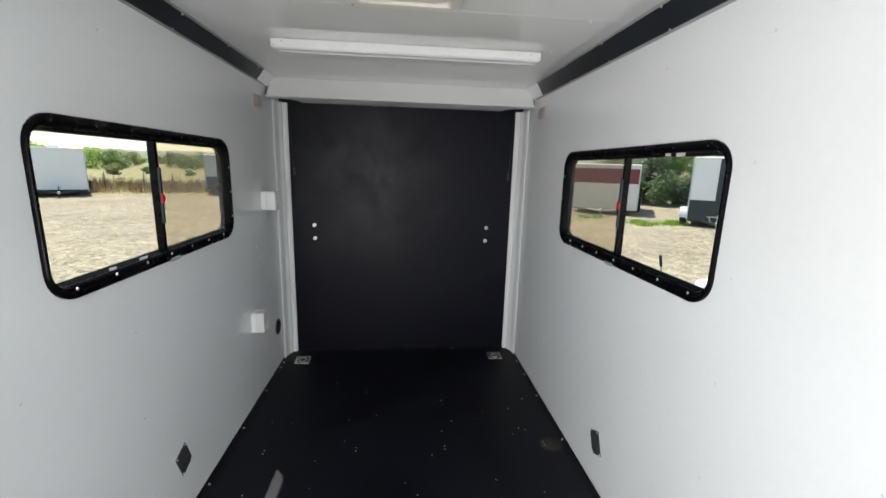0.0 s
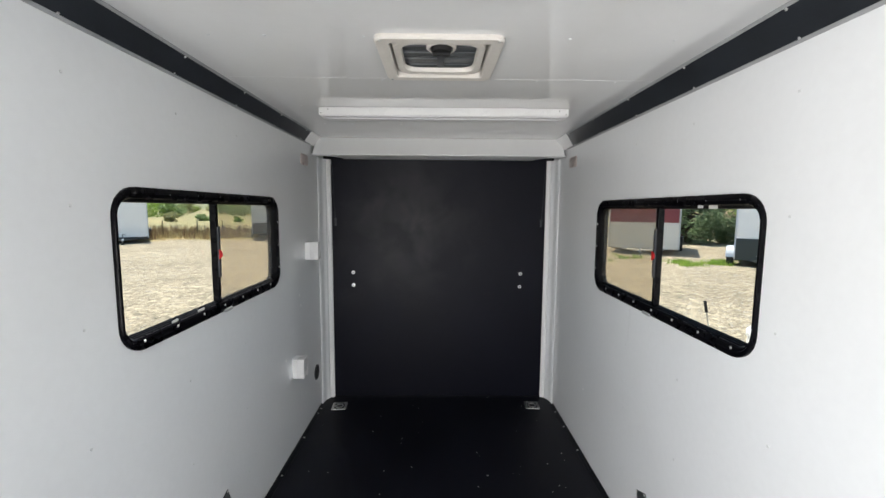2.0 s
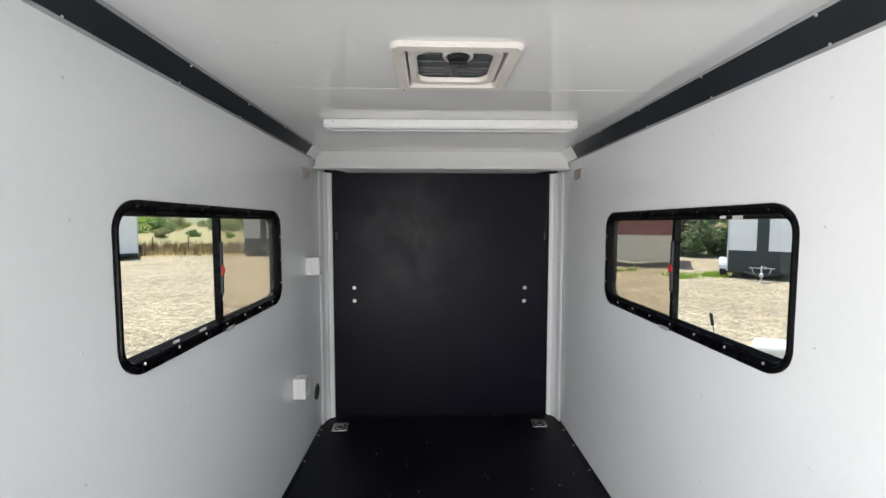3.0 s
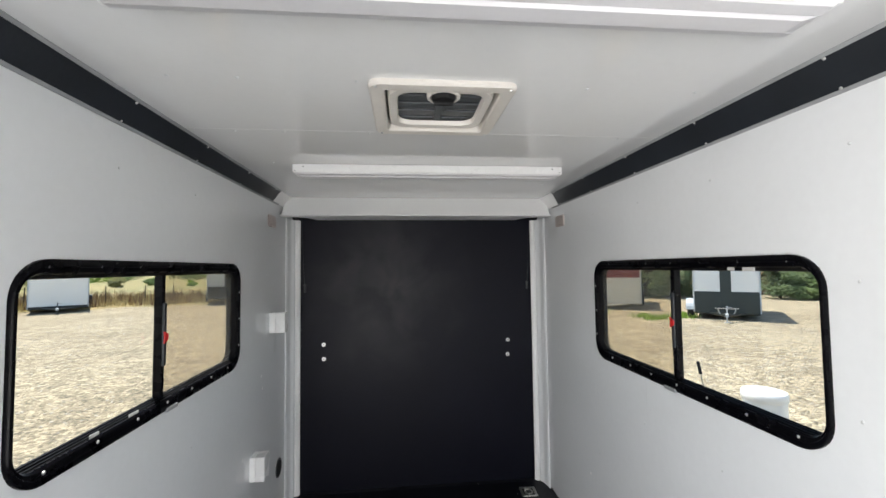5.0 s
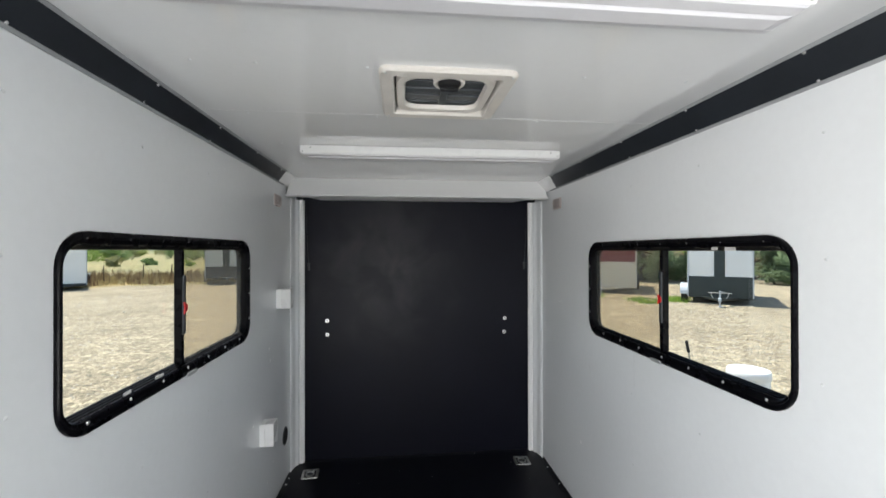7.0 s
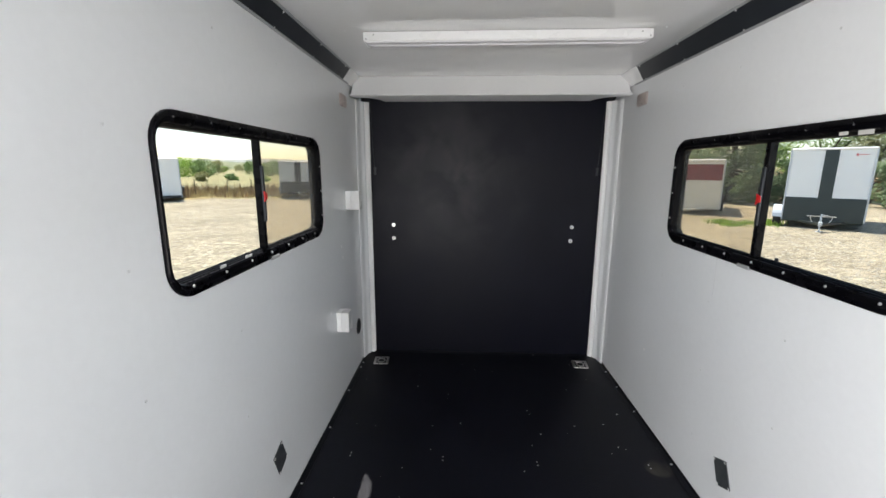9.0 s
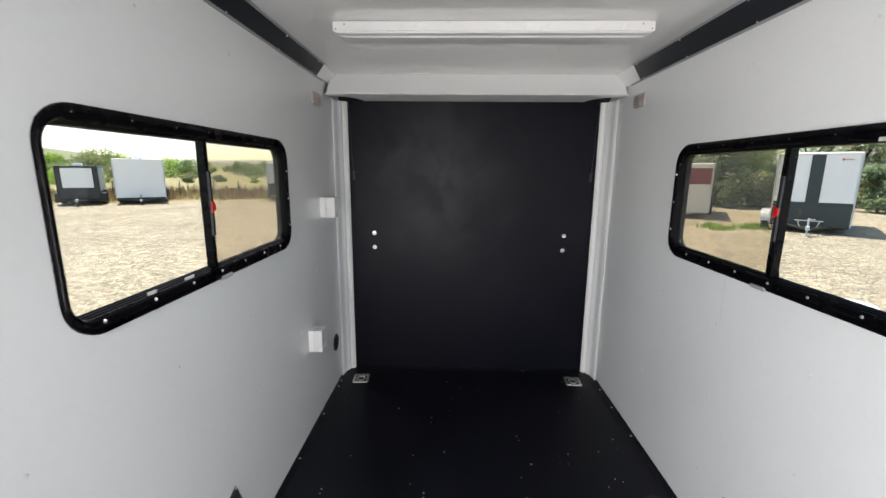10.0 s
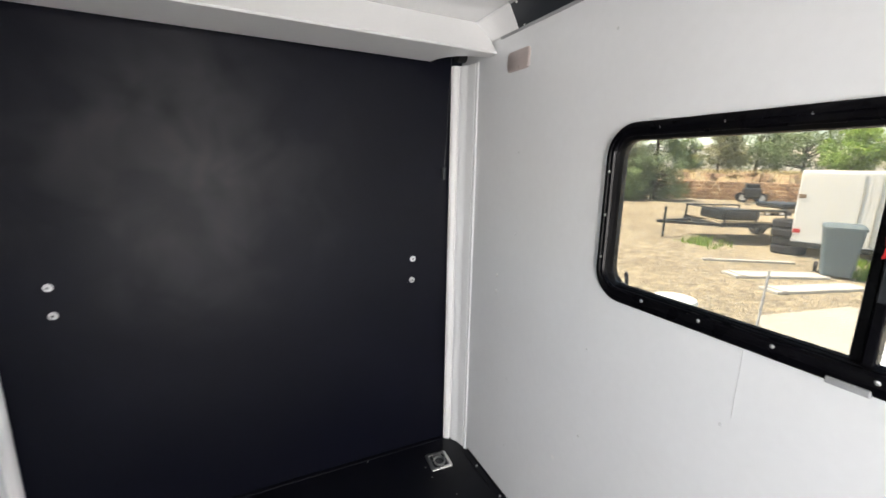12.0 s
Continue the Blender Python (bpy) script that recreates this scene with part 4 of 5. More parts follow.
# trees and scrub in the field
r0 = random.Random(77)
for i in range(38):
    az = -52 + 34 * i / 37 + r0.uniform(-0.8, 0.8)
    d = r0.uniform(85, 170) if i % 4 else r0.uniform(48, 66)
    h = r0.uniform(1.8, 3.4) if d > 80 else r0.uniform(0.7, 1.5)
    if az < -40:
        h *= 1.5
    tree(polar(az, d, GROUND + 0.0035 * (d - 29)), h, h * r0.uniform(1.5, 2.6), (OLIVE, GREEN, OLIVE, LIME, GREEN)[i % 5], "scrubby green bush in the dry field", 100 + i, leaves=360, size=0.17, shape="bush", category="bush")
for i in range(16):
    az, d = -58 + 17 * i / 15 + r0.uniform(-0.5, 0.5), r0.uniform(95, 150)
    h = r0.uniform(4.6, 6.6) * (1 if az < -47 else 0.72)
    tree(polar(az, d, GROUND + 0.0035 * (d - 29)), h, h * r0.uniform(1.1, 1.5), (GREEN, GREEN, LIME, OLIVE)[i % 4], "leafy green tree in a belt beyond the field", 300 + i, leaves=420, size=0.26, shape="full")


def tufts(name, spots, height, material, label, category, seed, blades=14, spread=0.25):
    r = random.Random(seed)
    verts, faces = [], []
    for p, s in spots:
        for _ in range(blades):
            a = r.uniform(0, 6.28)
            base = Vector(p) + Vector((r.gauss(0, spread), r.gauss(0, spread), -0.01))
            lean = Vector((math.cos(a), math.sin(a), 0)) * r.uniform(0.05, 0.35) * height * s
            w = Vector((-math.sin(a), math.cos(a), 0)) * 0.012 * (1 + height)
            top = base + lean + Vector((0, 0, height * s * r.uniform(0.6, 1.1)))
            i = len(verts)
            verts += [base - w, base + w, top + w * 0.3, top - w * 0.3]
            faces.append((i, i + 1, i + 2, i + 3))
    ob = pour(name, verts, faces, material)
    return tagged(ob, label, category, kind="stuff")


rb = random.Random(31)
tufts("bank_grass", [(aside(rb.uniform(46, 92), 40.5 + rb.uniform(0, 4.5), GROUND + 1.72), rb.uniform(0.5, 1.3)) for _ in range(420)], 0.55, STRAW, "dry straw-coloured grass along the bank's top", "grass", 41, blades=12, spread=0.3)
tufts("bank_weeds", [(aside(rb.uniform(46, 92), 37.0 + rb.uniform(0, 1.6), GROUND + 0.1), rb.uniform(0.4, 1.0)) for _ in range(160)], 0.45, RUST, "brown weeds at the foot of the earth bank", "weeds", 42, blades=12, spread=0.3)


spots = []
for _ in range(1500):
    az = r0.uniform(-60, 5)
    d = edge_of_field(az) + abs(r0.gauss(0, 7)) + 0.2
    spots.append((polar(az, d, GROUND + 0.0035 * (d - 29)), r0.uniform(0.5, 1.2)))
tufts("dry_grass", spots, 0.42, STRAW, "tall dry straw-coloured grass at the field's edge", "grass", 5, 12, 0.3)
spots = []
for _ in range(420):
    az = r0.uniform(-54, -10)
    d = edge_of_field(az) + r0.uniform(0.6, 9)
    spots.append((polar(az, d, GROUND + 0.0035 * (d - 29)), r0.uniform(0.6, 1.2)))
tufts("brown_weeds", spots, 0.7, RUST, "dead brown weed stalks standing in the grass", "weeds", 6, 12, 0.12)
spots = [(polar(r0.gauss(az, s), r0.gauss(d, s * 0.35)), r0.uniform(0.5, 1.1)) for az, d, s, n in ((31.6, 17.6, 0.9, 26), (34.8, 18.5, 0.9, 34), (69.5, 12.6, 0.6, 30), (66, 13.0, 0.5, 16), (24.0, 18.6, 2.0, 14), (53.5, 13.8, 0.8, 20), (67.4, 11.6, 0.7, 46)) for _ in range(n)]
tufts("green_weeds", spots, 0.22, LIME, "fresh green weeds growing in the gravel", "weeds", 7, 14, 0.12)

# fence posts along the field
post = None
for i in range(12):
    az = -47 + 3.1 * i
    if post is None:
        post = thing("fence_post", "thin dark fence post at the field's edge", "fence post", m=Matrix.Translation(polar(az, edge_of_field(az) + 3.0)), group="field fence posts")
        bm = bmesh.new()
        rod(bm, (0, 0, -0.2), (0.02, 0, 1.15), 0.035, 7, 0.03)
        part("post", bm, BARK, post)
    else:
        copy_thing(post, Matrix.Translation(polar(az + 0.3 * math.sin(i * 3), edge_of_field(az) + 3.0)))


# ---- parked trailers ----
def wheel(parent, x, y, r, w, z0=0.0):
    bm = bmesh.new()
    s = 1 if x > 0 else -1
    made = loft(bm, [[(x + dx * w * s, y + q * math.cos(t), z0 + r + q * math.sin(t)) for t in [2 * math.pi * i / 24 for i in range(24)]] for dx, q in ((-0.5, r * 0.6), (-0.5, r * 0.93), (-0.35, r), (0.35, r), (0.5, r * 0.93), (0.5, r * 0.6))])
    ty = part("wheel", bm, TYRE, parent, smooth=True)
    bm = bmesh.new()
    rod(bm, (x + 0.2 * w * s, y, z0 + r), (x + 0.46 * w * s, y, z0 + r), r * 0.6, 20, r * 0.52)
    part("rim", bm, T_WHITE, ty, "white steel rim")


def cargo_trailer(place, face, w, h, length, label, upper, lower, low_frac, stripe=None, band=None, panel=None, clear=0.38, chain=False, vent=False, mark=False, fender=None, side_skin=None):
    """An enclosed trailer; its front faces the point `face`."""
    f = (Vector(face) - Vector(place)).to_2d().normalized()
    t = thing("cargo_trailer", label, "trailer", m=Matrix.Translation(place) @ Matrix.Rotation(math.atan2(f.x, -f.y), 4, "Z"))
    W = w / 2
    bm = bmesh.new()
    box(bm, -W, W, 0, length, clear, h - 0.03, bevel=0.05)
    part("body", bm, upper, t)
    bm = bmesh.new()
    box(bm, -W + 0.02, W - 0.02, 0.03, length - 0.03, h - 0.045, h + 0.01, bevel=0.015)
    part("roof", bm, T_WHITE if upper is not T_BLACK else T_BLACK, t)
    if lower is not None:
        bm = bmesh.new()
        box(bm, -W - 0.008, W + 0.008, -0.012, length * 0.98, clear - 0.02, clear + (h - clear) * low_frac, bevel=0.03)
        part("lower_panel", bm, lower, t)
    if stripe is not None:
        bm = bmesh.new()
        box(bm, -W * 0.17, W * 0.17, -0.016, 0.05, clear, h - 0.05, bevel=0.004)
        part("centre_stripe", bm, stripe, t)
    if band is not None:
        bm = bmesh.new()
        box(bm, -W * 0.97, W * 0.97, -0.012, 0.05, clear + (h - clear) * 0.585, clear + (h - clear) * 0.905, bevel=0.004)
        part("band", bm, band, t, "maroon band")
        bm = bmesh.new()
        box(bm, W - 0.03, W + 0.008, 0.06, length * 0.98, clear + (h - clear) * 0.25, clear + (h - clear) * 0.90, bevel=0.004)
        part("side_band", bm, band, t, "maroon side")
        for k in range(-2, 3):
            bm = bmesh.new()
            box(bm, k * 0.16 - 0.04, k * 0.16 + 0.04, -0.02, 0.02, h - 0.11, h - 0.08)
            part("clearance_light", bm, BEIGE, t)
    if panel is not None:
        bm = bmesh.new()
        box(bm, -W * 0.74, W * 0.74, -0.010, 0.05, clear + (h - clear) * 0.36, clear + (h - clear) * 0.93, bevel=0.004)
        part("front_panel", bm, panel, t, "white front panel")
    if mark:
        bm = bmesh.new()
        box(bm, W * 0.54, W * 0.60, -0.008, 0.0, h - 0.26, h - 0.19)
        box(bm, W * 0.62, W * 0.82, -0.008, 0.0, h - 0.235, h - 0.215)
        part("emblem", bm, RED, t, "small plain red emblem")
    if vent:
        bm = bmesh.new()
        box(bm, -0.2, 0.2, 0.5, 0.95, h, h + 0.14, bevel=0.03)
        part("roof_vent", bm, T_WHITE, t)
    for x in (-W - 0.05, W + 0.05):
        wheel(t, x, length * 0.55, 0.34, 0.2)
        bm = bmesh.new()
        box(bm, x - 0.11, x + 0.11, length * 0.55 - 0.45, length * 0.55 + 0.45, 0.70, 0.74, bevel=0.01)
        part("fender", bm, T_BLACK, t)
    if fender is not None:
        # rounded guard at the body's front corner
        bm = bmesh.new()
        prism(bm, [(0.35 + 0.42 * math.cos(a), 0.34 + 0.40 * math.sin(a)) for a in [math.pi * i / 10 for i in range(11)]], lambda a, b, q: (q, a, b), -W - 0.27, -W - 0.012)
        part("fender", bm, fender, t, "pale rounded wheel guard")
        wheel(t, -W - 0.14, 0.35, 0.33, 0.2)
    if side_skin is not None:
        bm = bmesh.new()
        box(bm, W - 0.02, W + 0.010, 0.35, length * 0.96, clear + (h - clear) * 0.25, h - 0.12, bevel=0.004)
        part("side_skin", bm, side_skin, t, "pale grey side skin")
        bm = bmesh.new()
        box(bm, -W - 0.20, W + 0.20, 0.25, 1.15, 0.16, 0.62, bevel=0.03)
        part("mudguard", bm, T_BLACK, t, "black mudguards beside the body")
    # bright corner mouldings and the edge of the roof
    for x in (-W, W):
        bm = bmesh.new()
        rod(bm, (x, 0.0, clear + 0.02), (x, 0.0, h - 0.04), 0.024, 8)
        part("corner_moulding", bm, T_GREY if upper is not T_BLACK else T_BLACK, t)
    bm = bmesh.new()
    rod(bm, (-W, -0.005, h - 0.03), (W, -0.005, h - 0.03), 0.034, 8)
    part("roof_moulding", bm, T_WHITE if upper is not T_BLACK else T_BLACK, t, "pale roof edge" if upper is not T_BLACK else "")
    bm = bmesh.new()
    rod(bm, (-W * 0.6, 0.1, clear), (0, -1.05, clear + 0.02), 0.045, 6)
    rod(bm, (W * 0.6, 0.1, clear), (0, -1.05, clear + 0.02), 0.045, 6)
    part("tongue", bm, T_BLACK if upper is not T_CREAM else PALE, t)
    bm = bmesh.new()
    box(bm, -0.05, 0.05, -1.3, -0.98, clear - 0.02, clear + 0.1, bevel=0.02)
    part("coupler", bm, T_GREY, t)
    bm = bmesh.new()
    rod(bm, (0, -0.9, 0.02), (0, -0.9, clear + 0.34), 0.026, 10)
    rod(bm, (0, -0.9, clear + 0.30), (0.14, -0.9, clear + 0.30), 0.012, 6)
    rod(bm, (0, -0.9, 0.0), (0, -0.9, 0.025), 0.09, 12)
    jack = part("jack", bm, T_GREY if chain or band else T_BLACK, t)
    if chain:
        bm = bmesh.new()
        pts = [(0.26 * math.cos(a), -0.7, clear + 0.22 + 0.26 * math.sin(a)) for a in [math.pi + math.pi * i / 10 for i in range(11)]]
        for a, b in zip(pts, pts[1:]):
            rod(bm, a, b, 0.014, 6)
        rod(bm, (-0.35, -0.7, clear + 0.24), (0.35, -0.7, clear + 0.24), 0.016, 6)
        part("safety_chain", bm, STEEL, t, "looped steel safety chain")
    return t


cargo_trailer(polar(-43.6, 29.0), polar(-95, 4.2), 1.68, 2.05, 3.2, "black trailer with a white front panel on gravel", T_BLACK, None, 0, panel=T_WHITE, vent=True, clear=0.28, side_skin=T_GREY)
cargo_trailer(polar(-38.4, 28.6), polar(-110, 1.4), 2.25, 2.45, 4.6, "white enclosed trailer parked at the field's edge", T_WHITE, T_BLACK, 0.06, clear=0.22, vent=True)
cargo_trailer(polar(-23.0, 28.0), polar(-12, 0), 2.2, 2.35, 4.2, "grey trailer with dark lower half and dark stripe", T_GREY, T_BLACK, 0.36, stripe=T_BLACK)
cargo_trailer(polar(26.55, 20.8), (-1.3, 1.05, 0.0), 2.95, 2.36, 5.0, "cream trailer with a maroon band across its front", T_CREAM, None, 0, band=T_MAROON, clear=0.25)
cargo_trailer(polar(39.4, 18.3), polar(36, 0), 2.02, 2.64, 4.2, "white and dark green-black trailer with safety chain", T_WHITE, T_DARK_GREEN, 0.335, stripe=T_DARK_GREEN, chain=True, mark=True, clear=0.24, fender=T_GREY)


def box_truck(place, face):
    f = (Vector(face) - Vector(place)).to_2d().normalized()
    t = thing("box_trailer", "white enclosed trailer seen from its rear doors", "trailer", m=Matrix.Translation(place) @ Matrix.Rotation(math.atan2(f.x, -f.y), 4, "Z"))
    bm = bmesh.new()
    box(bm, -1.22, 1.22, 0, 6.0, 0.26, 2.06, bevel=0.05)
    part("body", bm, T_WHITE, t)
    for x0, x1 in ((-1.19, -0.01), (0.01, 1.19)):
        bm = bmesh.new()
        box(bm, x0, x1, -0.014, 0.01, 0.36, 1.98, bevel=0.006)
        d = part("rear_door", bm, T_WHITE, t)
        bm = bmesh.new()
        xm = x1 - 0.12 if x0 < 0 and x1 < 0 else x0 + 0.12
        rod(bm, (xm, -0.03, 0.40), (xm, -0.03, 1.95), 0.014, 6)
        part("lock_bar", bm, STEEL, d)
    for x, z, m in ((-1.13, 1.45, RUST), (-1.13, 0.62, RED), (1.13, 0.62, RED), (1.13, 1.45, RUST)):
        bm = bmesh.new()
        box(bm, x - 0.07, x + 0.07, -0.03, 0.0, z - 0.05, z + 0.05, bevel=0.01)
        part("tail_light", bm, m, t)
    bm = bmesh.new()
    box(bm, -1.2, 1.2, -0.08, 0.06, 0.24, 0.36, bevel=0.01)
    part("bumper", bm, T_BLACK, t)
    for x in (-1.05, 1.05):
        wheel(t, x, 2.0, 0.4, 0.24)


box_truck(aside(71.3, 12.9), aside(68, 0))

# open flatbed trailer with plank deck
fb = thing("utility_trailer", "black open flatbed trailer with weathered plank deck", "trailer", m=Matrix.Translation(aside(57.6, 14.4)) @ Matrix.Rotation(math.atan2(-1.7, 2.5) + 0.12, 4, "Z"))
bm = bmesh.new()
for y in (-0.95, 0.95):
    box(bm, 0.0, 4.6, y - 0.04, y + 0.04, 0.48, 0.60, bevel=0.006)
for x in (0.02, 1.5, 3.0, 4.56):
    box(bm, x - 0.04, x + 0.04, -0.95, 0.95, 0.46, 0.56)
rod(bm, (0.0, -0.6, 0.5), (-1.3, 0, 0.5), 0.05, 6)
rod(bm, (0.0, 0.6, 0.5), (-1.3, 0, 0.5), 0.05, 6)
part("chassis", bm, T_BLACK, fb)
for k in range(9):
    bm = bmesh.new()
    y = -0.9 + k * 0.2
    box(bm, 0.05, 4.55, y + 0.004, y + 0.192, 0.602, 0.640, bevel=0.004)
    part("plank", bm, WOOD, fb)
bm = bmesh.new()
for y in (-0.95, 0.95):
    for x in (0.05, 0.9, 1.7):
        rod(bm, (x, y, 0.6), (x, y, 0.95), 0.025, 6)
    rod(bm, (0.05, y, 0.95), (1.7, y, 0.95), 0.025, 6)
rod(bm, (0.05, -0.95, 0.95), (0.05, 0.95, 0.95), 0.025, 6)
part("rail", bm, T_BLACK, fb)
bm = bmesh.new()
box(bm, 0.15, 1.2, -0.7, 0.4, 0.64, 0.92, bevel=0.06)
part("tool_box", bm, T_BLACK, fb, "black box on the deck")
bm = bmesh.new()
rod(bm, (-1.1, 0, 0.02), (-1.1, 0, 0.95), 0.035, 8)
part("jack", bm, T_BLACK, fb)
for y in (-1.1, 1.1):
    for x in (2.5, 3.3):
        wheel(fb, x, y, 0.33, 0.2)

# second low trailer and an old machine by the bank
lt = thing("low_trailer", "low dark trailer with a pale deck by the bank", "trailer", m=Matrix.Translation(aside(65.5, 22.5)) @ Matrix.Rotation(-0.5, 4, "Z"))
bm = bmesh.new()
box(bm, -2.6, 2.6, -1.0, 1.0, 0.42, 0.56, bevel=0.02)
part("deck", bm, WOOD, lt)
bm = bmesh.new()
box(bm, -0.9, 1.7, -0.8, 0.8, 0.56, 0.78, bevel=0.09)
part("cover", bm, T_BLACK, lt, "dark tarpaulin cover")
for x in (-1.0, 0.0):
    wheel(lt, x, -1.05, 0.3, 0.2)
    wheel(lt, x, 1.05, 0.3, 0.2)
om = thing("machine", "old dark machine standing by the earth bank", "machine", m=Matrix.Translation(aside(62.0, 35.0)) @ Matrix.Rotation(0.6, 4, "Z") @ Matrix.Scale(0.8, 4))
bm = bmesh.new()
box(bm, -0.95, 0.95, -0.6, 0.6, 0.35, 1.25, bevel=0.18)
part("body", bm, T_BLACK, om)
bm = bmesh.new()
box(bm, -0.5, 0.4, -0.5, 0.5, 1.25, 1.6, bevel=0.1)
part("hood", bm, T_BLACK, om)
for x in (-0.65, 0.65):
    wheel(om, x, -0.65, 0.42, 0.25)
    wheel(om, x, 0.65, 0.42, 0.25)


# tyres stacked by the flatbed
def tyre(place):
    t = thing("loose_tyre", "worn black tyre stacked by the flatbed", "tyre", m=Matrix.Translation(place), group="stacked tyres")
    bm = bmesh.new()
    loft(bm, [[(q * math.cos(a), q * math.sin(a), z) for a in [2 * math.pi * i / 24 for i in range(24)]] for q, z in ((0.20, 0.02), (0.32, 0.0), (0.36, 0.05), (0.36, 0.16), (0.32, 0.21), (0.20, 0.19))])
    part("casing", bm, TYRE, t, smooth=True)
    return t


for k in range(4):
    tyre(aside(65.9, 13.3, GROUND + 0.21 * k) + Vector((0.03 * (k % 2), 0.02 * k, 0)))

# wheeled bin
bn = thing("wheeled_bin", "blue-grey plastic wheeled rubbish bin, lid shut", "bin", m=Matrix.Translation(aside(69.9, 10.9)) @ Matrix.Rotation(-1.15, 4, "Z"))
bm = bmesh.new()
loop = lambda s, z: [(x, y, z) for x, y in round_rect(-0.29 * s, 0.29 * s, -0.34 * s, 0.34 * s, 0.05, 4)]
rows = loft(bm, [loop(0.78, 0.05), loop(1.0, 0.95)], close=False)
bm.faces.new(rows[0])
bm.faces.new(rows[-1])
part("body", bm, BIN, bn)
bm = bmesh.new()
rows = loft(bm, [loop(1.06, 0.94), loop(1.06, 0.99), loop(0.95, 1.03)], close=False)
bm.faces.new(rows[-1])
bm.faces.new(rows[0])
part("lid", bm, BIN, bn)
bm = bmesh.new()
rod(bm, (-0.25, 0.40, 0.95), (0.25, 0.40, 0.95), 0.018, 8)
part("handle", bm, BIN, bn)
for x in (-0.28, 0.28):
    bm = bmesh.new()
    rod(bm, (x - 0.03, 0.30, 0.11), (x + 0.03, 0.30, 0.11), 0.11, 16)
    part("wheel", bm, TYRE, bn)

# pale boards lying on the gravel
for az, d, l, w, turn in ((65.2, 10.0, 1.8, 0.42, -26), (68.6, 9.3, 1.9, 0.36, -16), (62.6, 11.2, 1.9, 0.10, -33)):
    b = thing("board", "pale weathered board lying on the gravel", "board", m=Matrix.Translation(aside(az, d, GROUND)) @ Matrix.Rotation(radians(turn), 4, "Z"), group="boards on the gravel")
    bm = bmesh.new()
    box(bm, -l / 2, l / 2, -w / 2, w / 2, 0.0, 0.05, bevel=0.008)
    part("plank", bm, PALE, b)
    bm = bmesh.new()
    box(bm, -l / 2 + 0.1, -l / 2 + 0.2, -w / 2, w / 2, 0.05, 0.07, bevel=0.004)
    part("batten", bm, PALE, b)

# white barrel and leaning prop rod beside the trailer
br = thing("barrel", "slim white plastic barrel standing on the gravel", "barrel", m=Matrix.Translation((2.68, 3.44, GROUND)))
bm = bmesh.new()
prof = ((0.128, 0.0), (0.14, 0.03), (0.145, 0.35), (0.150, 0.37), (0.145, 0.39), (0.145, 0.72), (0.150, 0.74), (0.145, 0.76), (0.142, 1.02))
rows = loft(bm, [[(q * math.cos(a), q * math.sin(a), z) for a in [2 * math.pi * i / 28 for i in range(28)]] for q, z in prof], close=False)
bm.faces.new(rows[0])
bm.faces.new(rows[-1])
part("body", bm, T_WHITE, br, smooth=True)
bm = bmesh.new()
rows = loft(bm, [[(q * math.cos(a), q * math.sin(a), z) for a in [2 * math.pi * i / 28 for i in range(28)]] for q, z in ((0.146, 1.0), (0.152, 1.01), (0.152, 1.05), (0.143, 1.065), (0.10, 1.068))], close=False)
bm.faces.new(rows[-1])
part("lid", bm, T_WHITE, br, smooth=True)
def prop_rod(foot, top, thick, label, tip):
    pr = thing("prop_rod", label, "rod", m=Matrix.Translation(foot))
    way = Vector(top) - Vector(foot)
    bm = bmesh.new()
    rod(bm, (0, 0, 0), way, thick, 8)
    part("shaft", bm, STEEL if tip else ALU, pr)
    if tip:
        bm = bmesh.new()
        rod(bm, way * 0.94, way * 1.01, thick * 1.9, 10)
        part("tip", bm, TYRE, pr, "black rubber tip")


prop_rod((2.34, 3.34, GROUND), (2.11, 3.40, 0.755), 0.006, "thin leaning metal rod with a black tip", True)
prop_rod((4.11, 3.58, GROUND), (4.40, 3.67, 0.49), 0.012, "dull steel bar standing askew in the gravel", False)

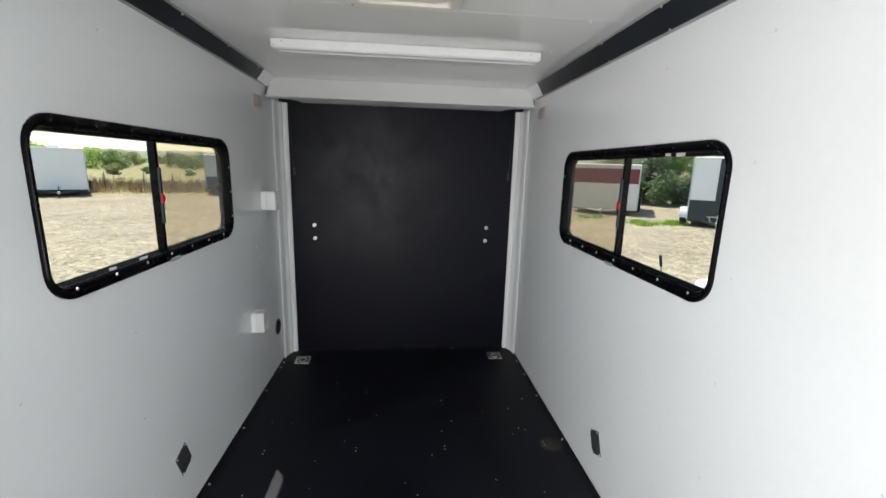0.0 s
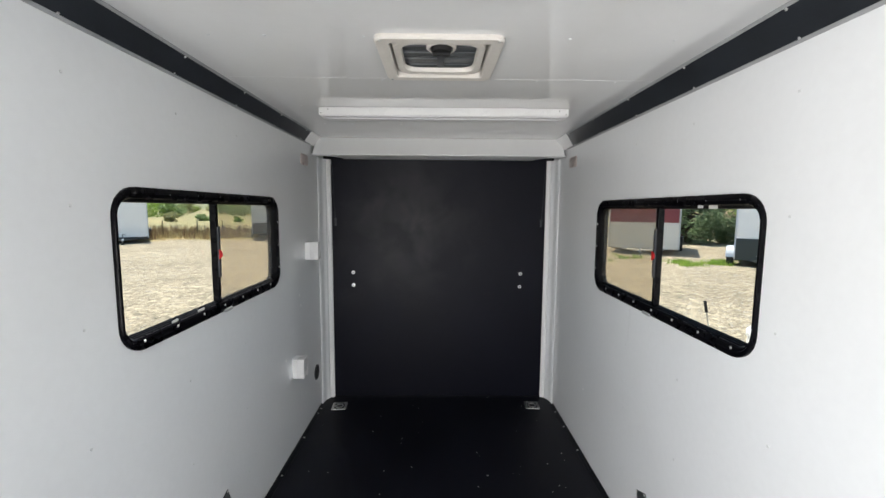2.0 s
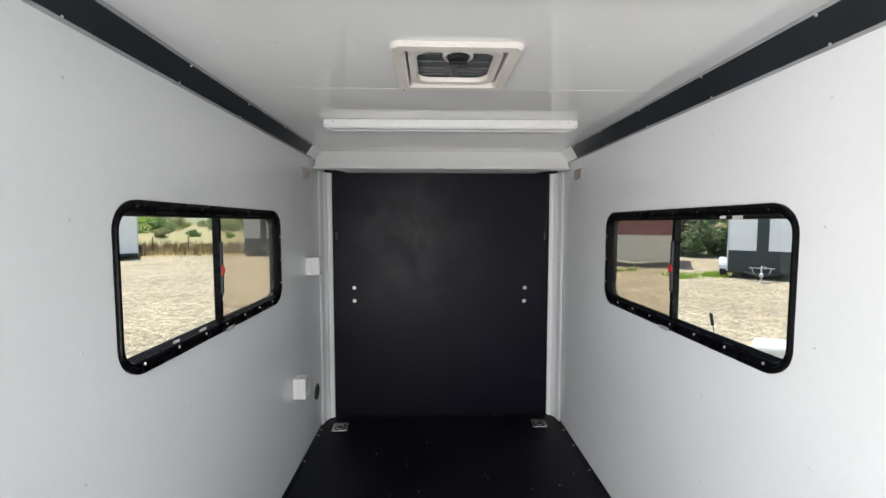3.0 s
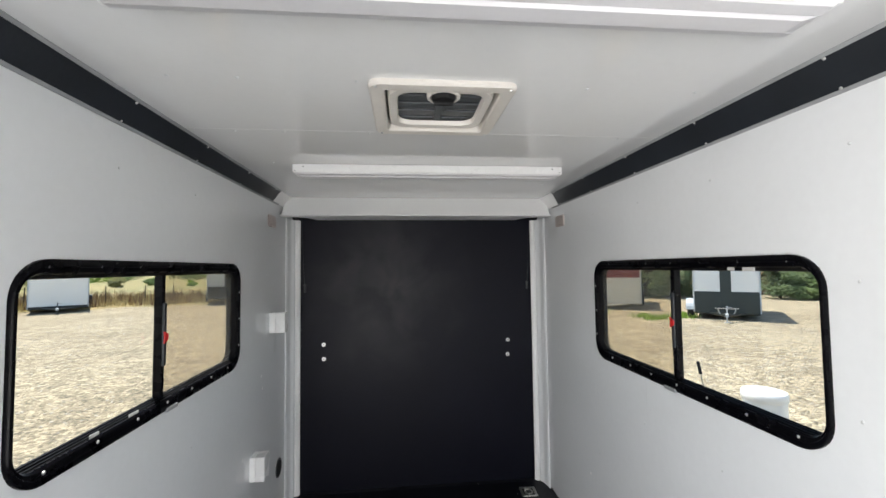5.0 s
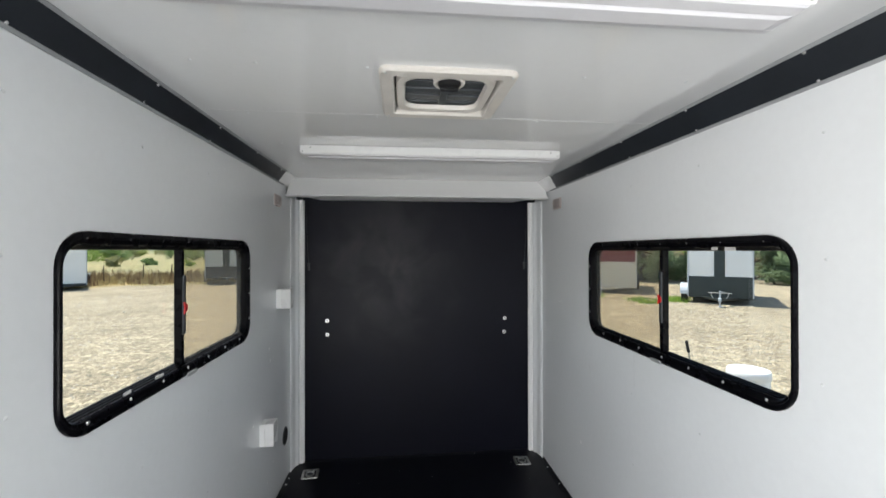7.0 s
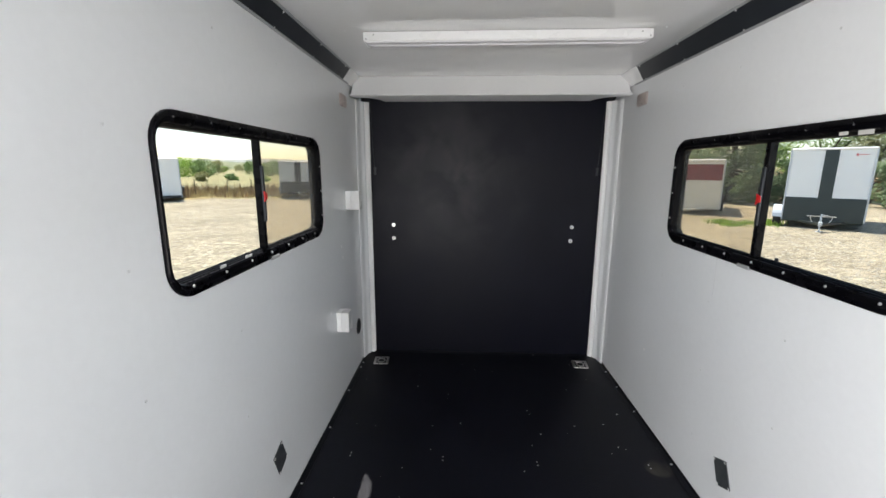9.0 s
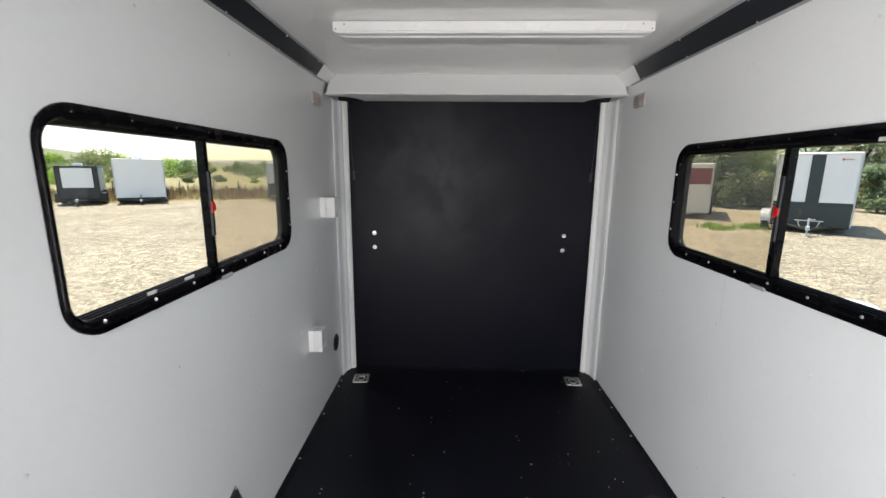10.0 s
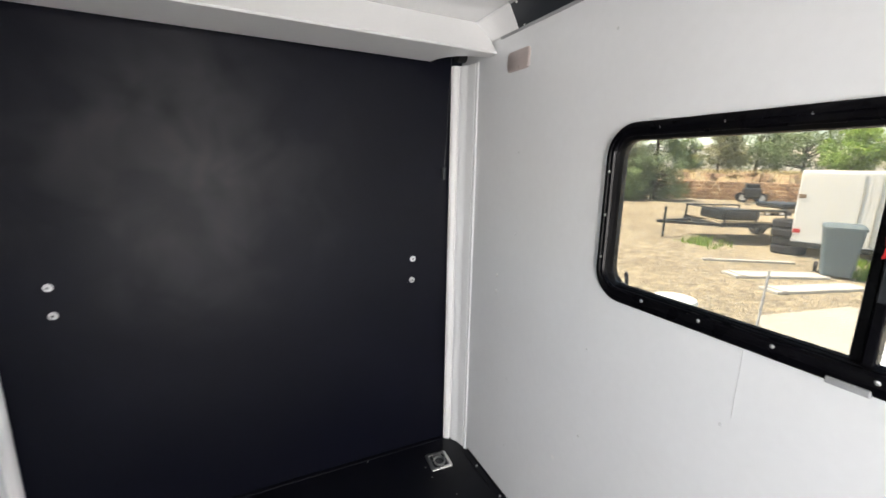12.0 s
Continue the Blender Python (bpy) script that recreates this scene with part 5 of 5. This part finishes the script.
# loose stones on the gravel near the trailer
rs = random.Random(31)
verts, faces = [], []
for _ in range(7000):
    side = rs.choice((-1, 1, 1))
    d = 1.6 + 11 * rs.random() ** 0.8
    x, y = side * d, rs.uniform(0.2, 1.0) * d * 1.6 + 0.5
    q = rs.uniform(0.008, 0.022) * (1 + 0.06 * d)
    tw = rs.uniform(0, 3.14)
    i = len(verts)
    for ax, ay, az in ((1, 0, 0), (0, 0.8, 0), (-1, 0.1, 0), (0, -0.8, 0.1), (0.1, 0, 0.6), (0, 0, -0.4)):
        k = q * rs.uniform(0.7, 1.2)
        verts.append((x + k * (ax * math.cos(tw) - ay * math.sin(tw)), y + k * (ax * math.sin(tw) + ay * math.cos(tw)), GROUND + 0.2 * q + k * az))
    for a, b2 in ((0, 1), (1, 2), (2, 3), (3, 0)):
        faces += [(i + a, i + b2, i + 4), (i + b2, i + a, i + 5)]
STONE = leaf_mat("loose_stone", (0.26, 0.24, 0.19), (0.56, 0.51, 0.41))
tagged(pour("loose_stones", verts, faces, STONE), "loose pale stones scattered on the gravel", "stones", kind="stuff")

# concrete pad beside the trailer
bm = bmesh.new()
prism(bm, [tuple(aside(a, d).to_2d()) for a, d in ((64.5, 6.9), (71.5, 8.4), (90, 9.5), (100, 5.0), (66, 4.2))], lambda a, b2, q: (a, b2, q), GROUND - 0.02, GROUND + 0.03)
tagged(finish("concrete_pad", bm, CONCRETE), "pale concrete pad beside the trailer", "concrete pad", kind="structure")

# running gear under this trailer
ch = thing("trailer_chassis", "black steel chassis and wheels under the trailer", "chassis")
for x in (-0.62, 0.62):
    bm = bmesh.new()
    box(bm, x - 0.035, x + 0.035, FRONT, 3.4, -0.20, -0.092, bevel=0.006)
    part("rail", bm, T_BLACK, ch)
for y in (FRONT + 0.1, -0.6, 0.6, 1.8, 3.2):
    bm = bmesh.new()
    box(bm, -0.585, 0.585, y - 0.03, y + 0.03, -0.18, -0.095)
    part("cross_member", bm, T_BLACK, ch)
bm = bmesh.new()
rod(bm, (-0.98, 0.75, GROUND + 0.31), (0.98, 0.75, GROUND + 0.31), 0.035, 10)
part("axle", bm, T_BLACK, ch)
for x in (-0.62, 0.62):
    bm = bmesh.new()
    box(bm, x - 0.03, x + 0.03, 0.4, 1.1, GROUND + 0.33, -0.2, bevel=0.02)
    part("spring", bm, T_BLACK, ch)
for x in (-1.03, 1.03):
    wheel(ch, x, 0.75, 0.31, 0.18, GROUND)
for x in (-0.5, 0.5):
    bm = bmesh.new()
    rod(bm, (x, FRONT, -0.14), (0, FRONT - 1.1, -0.14), 0.045, 6)
    part("tongue_bar", bm, T_BLACK, ch)
bm = bmesh.new()
rod(bm, (0, FRONT - 0.9, GROUND), (0, FRONT - 0.9, 0.25), 0.03, 10)
part("jack", bm, T_GREY, ch)
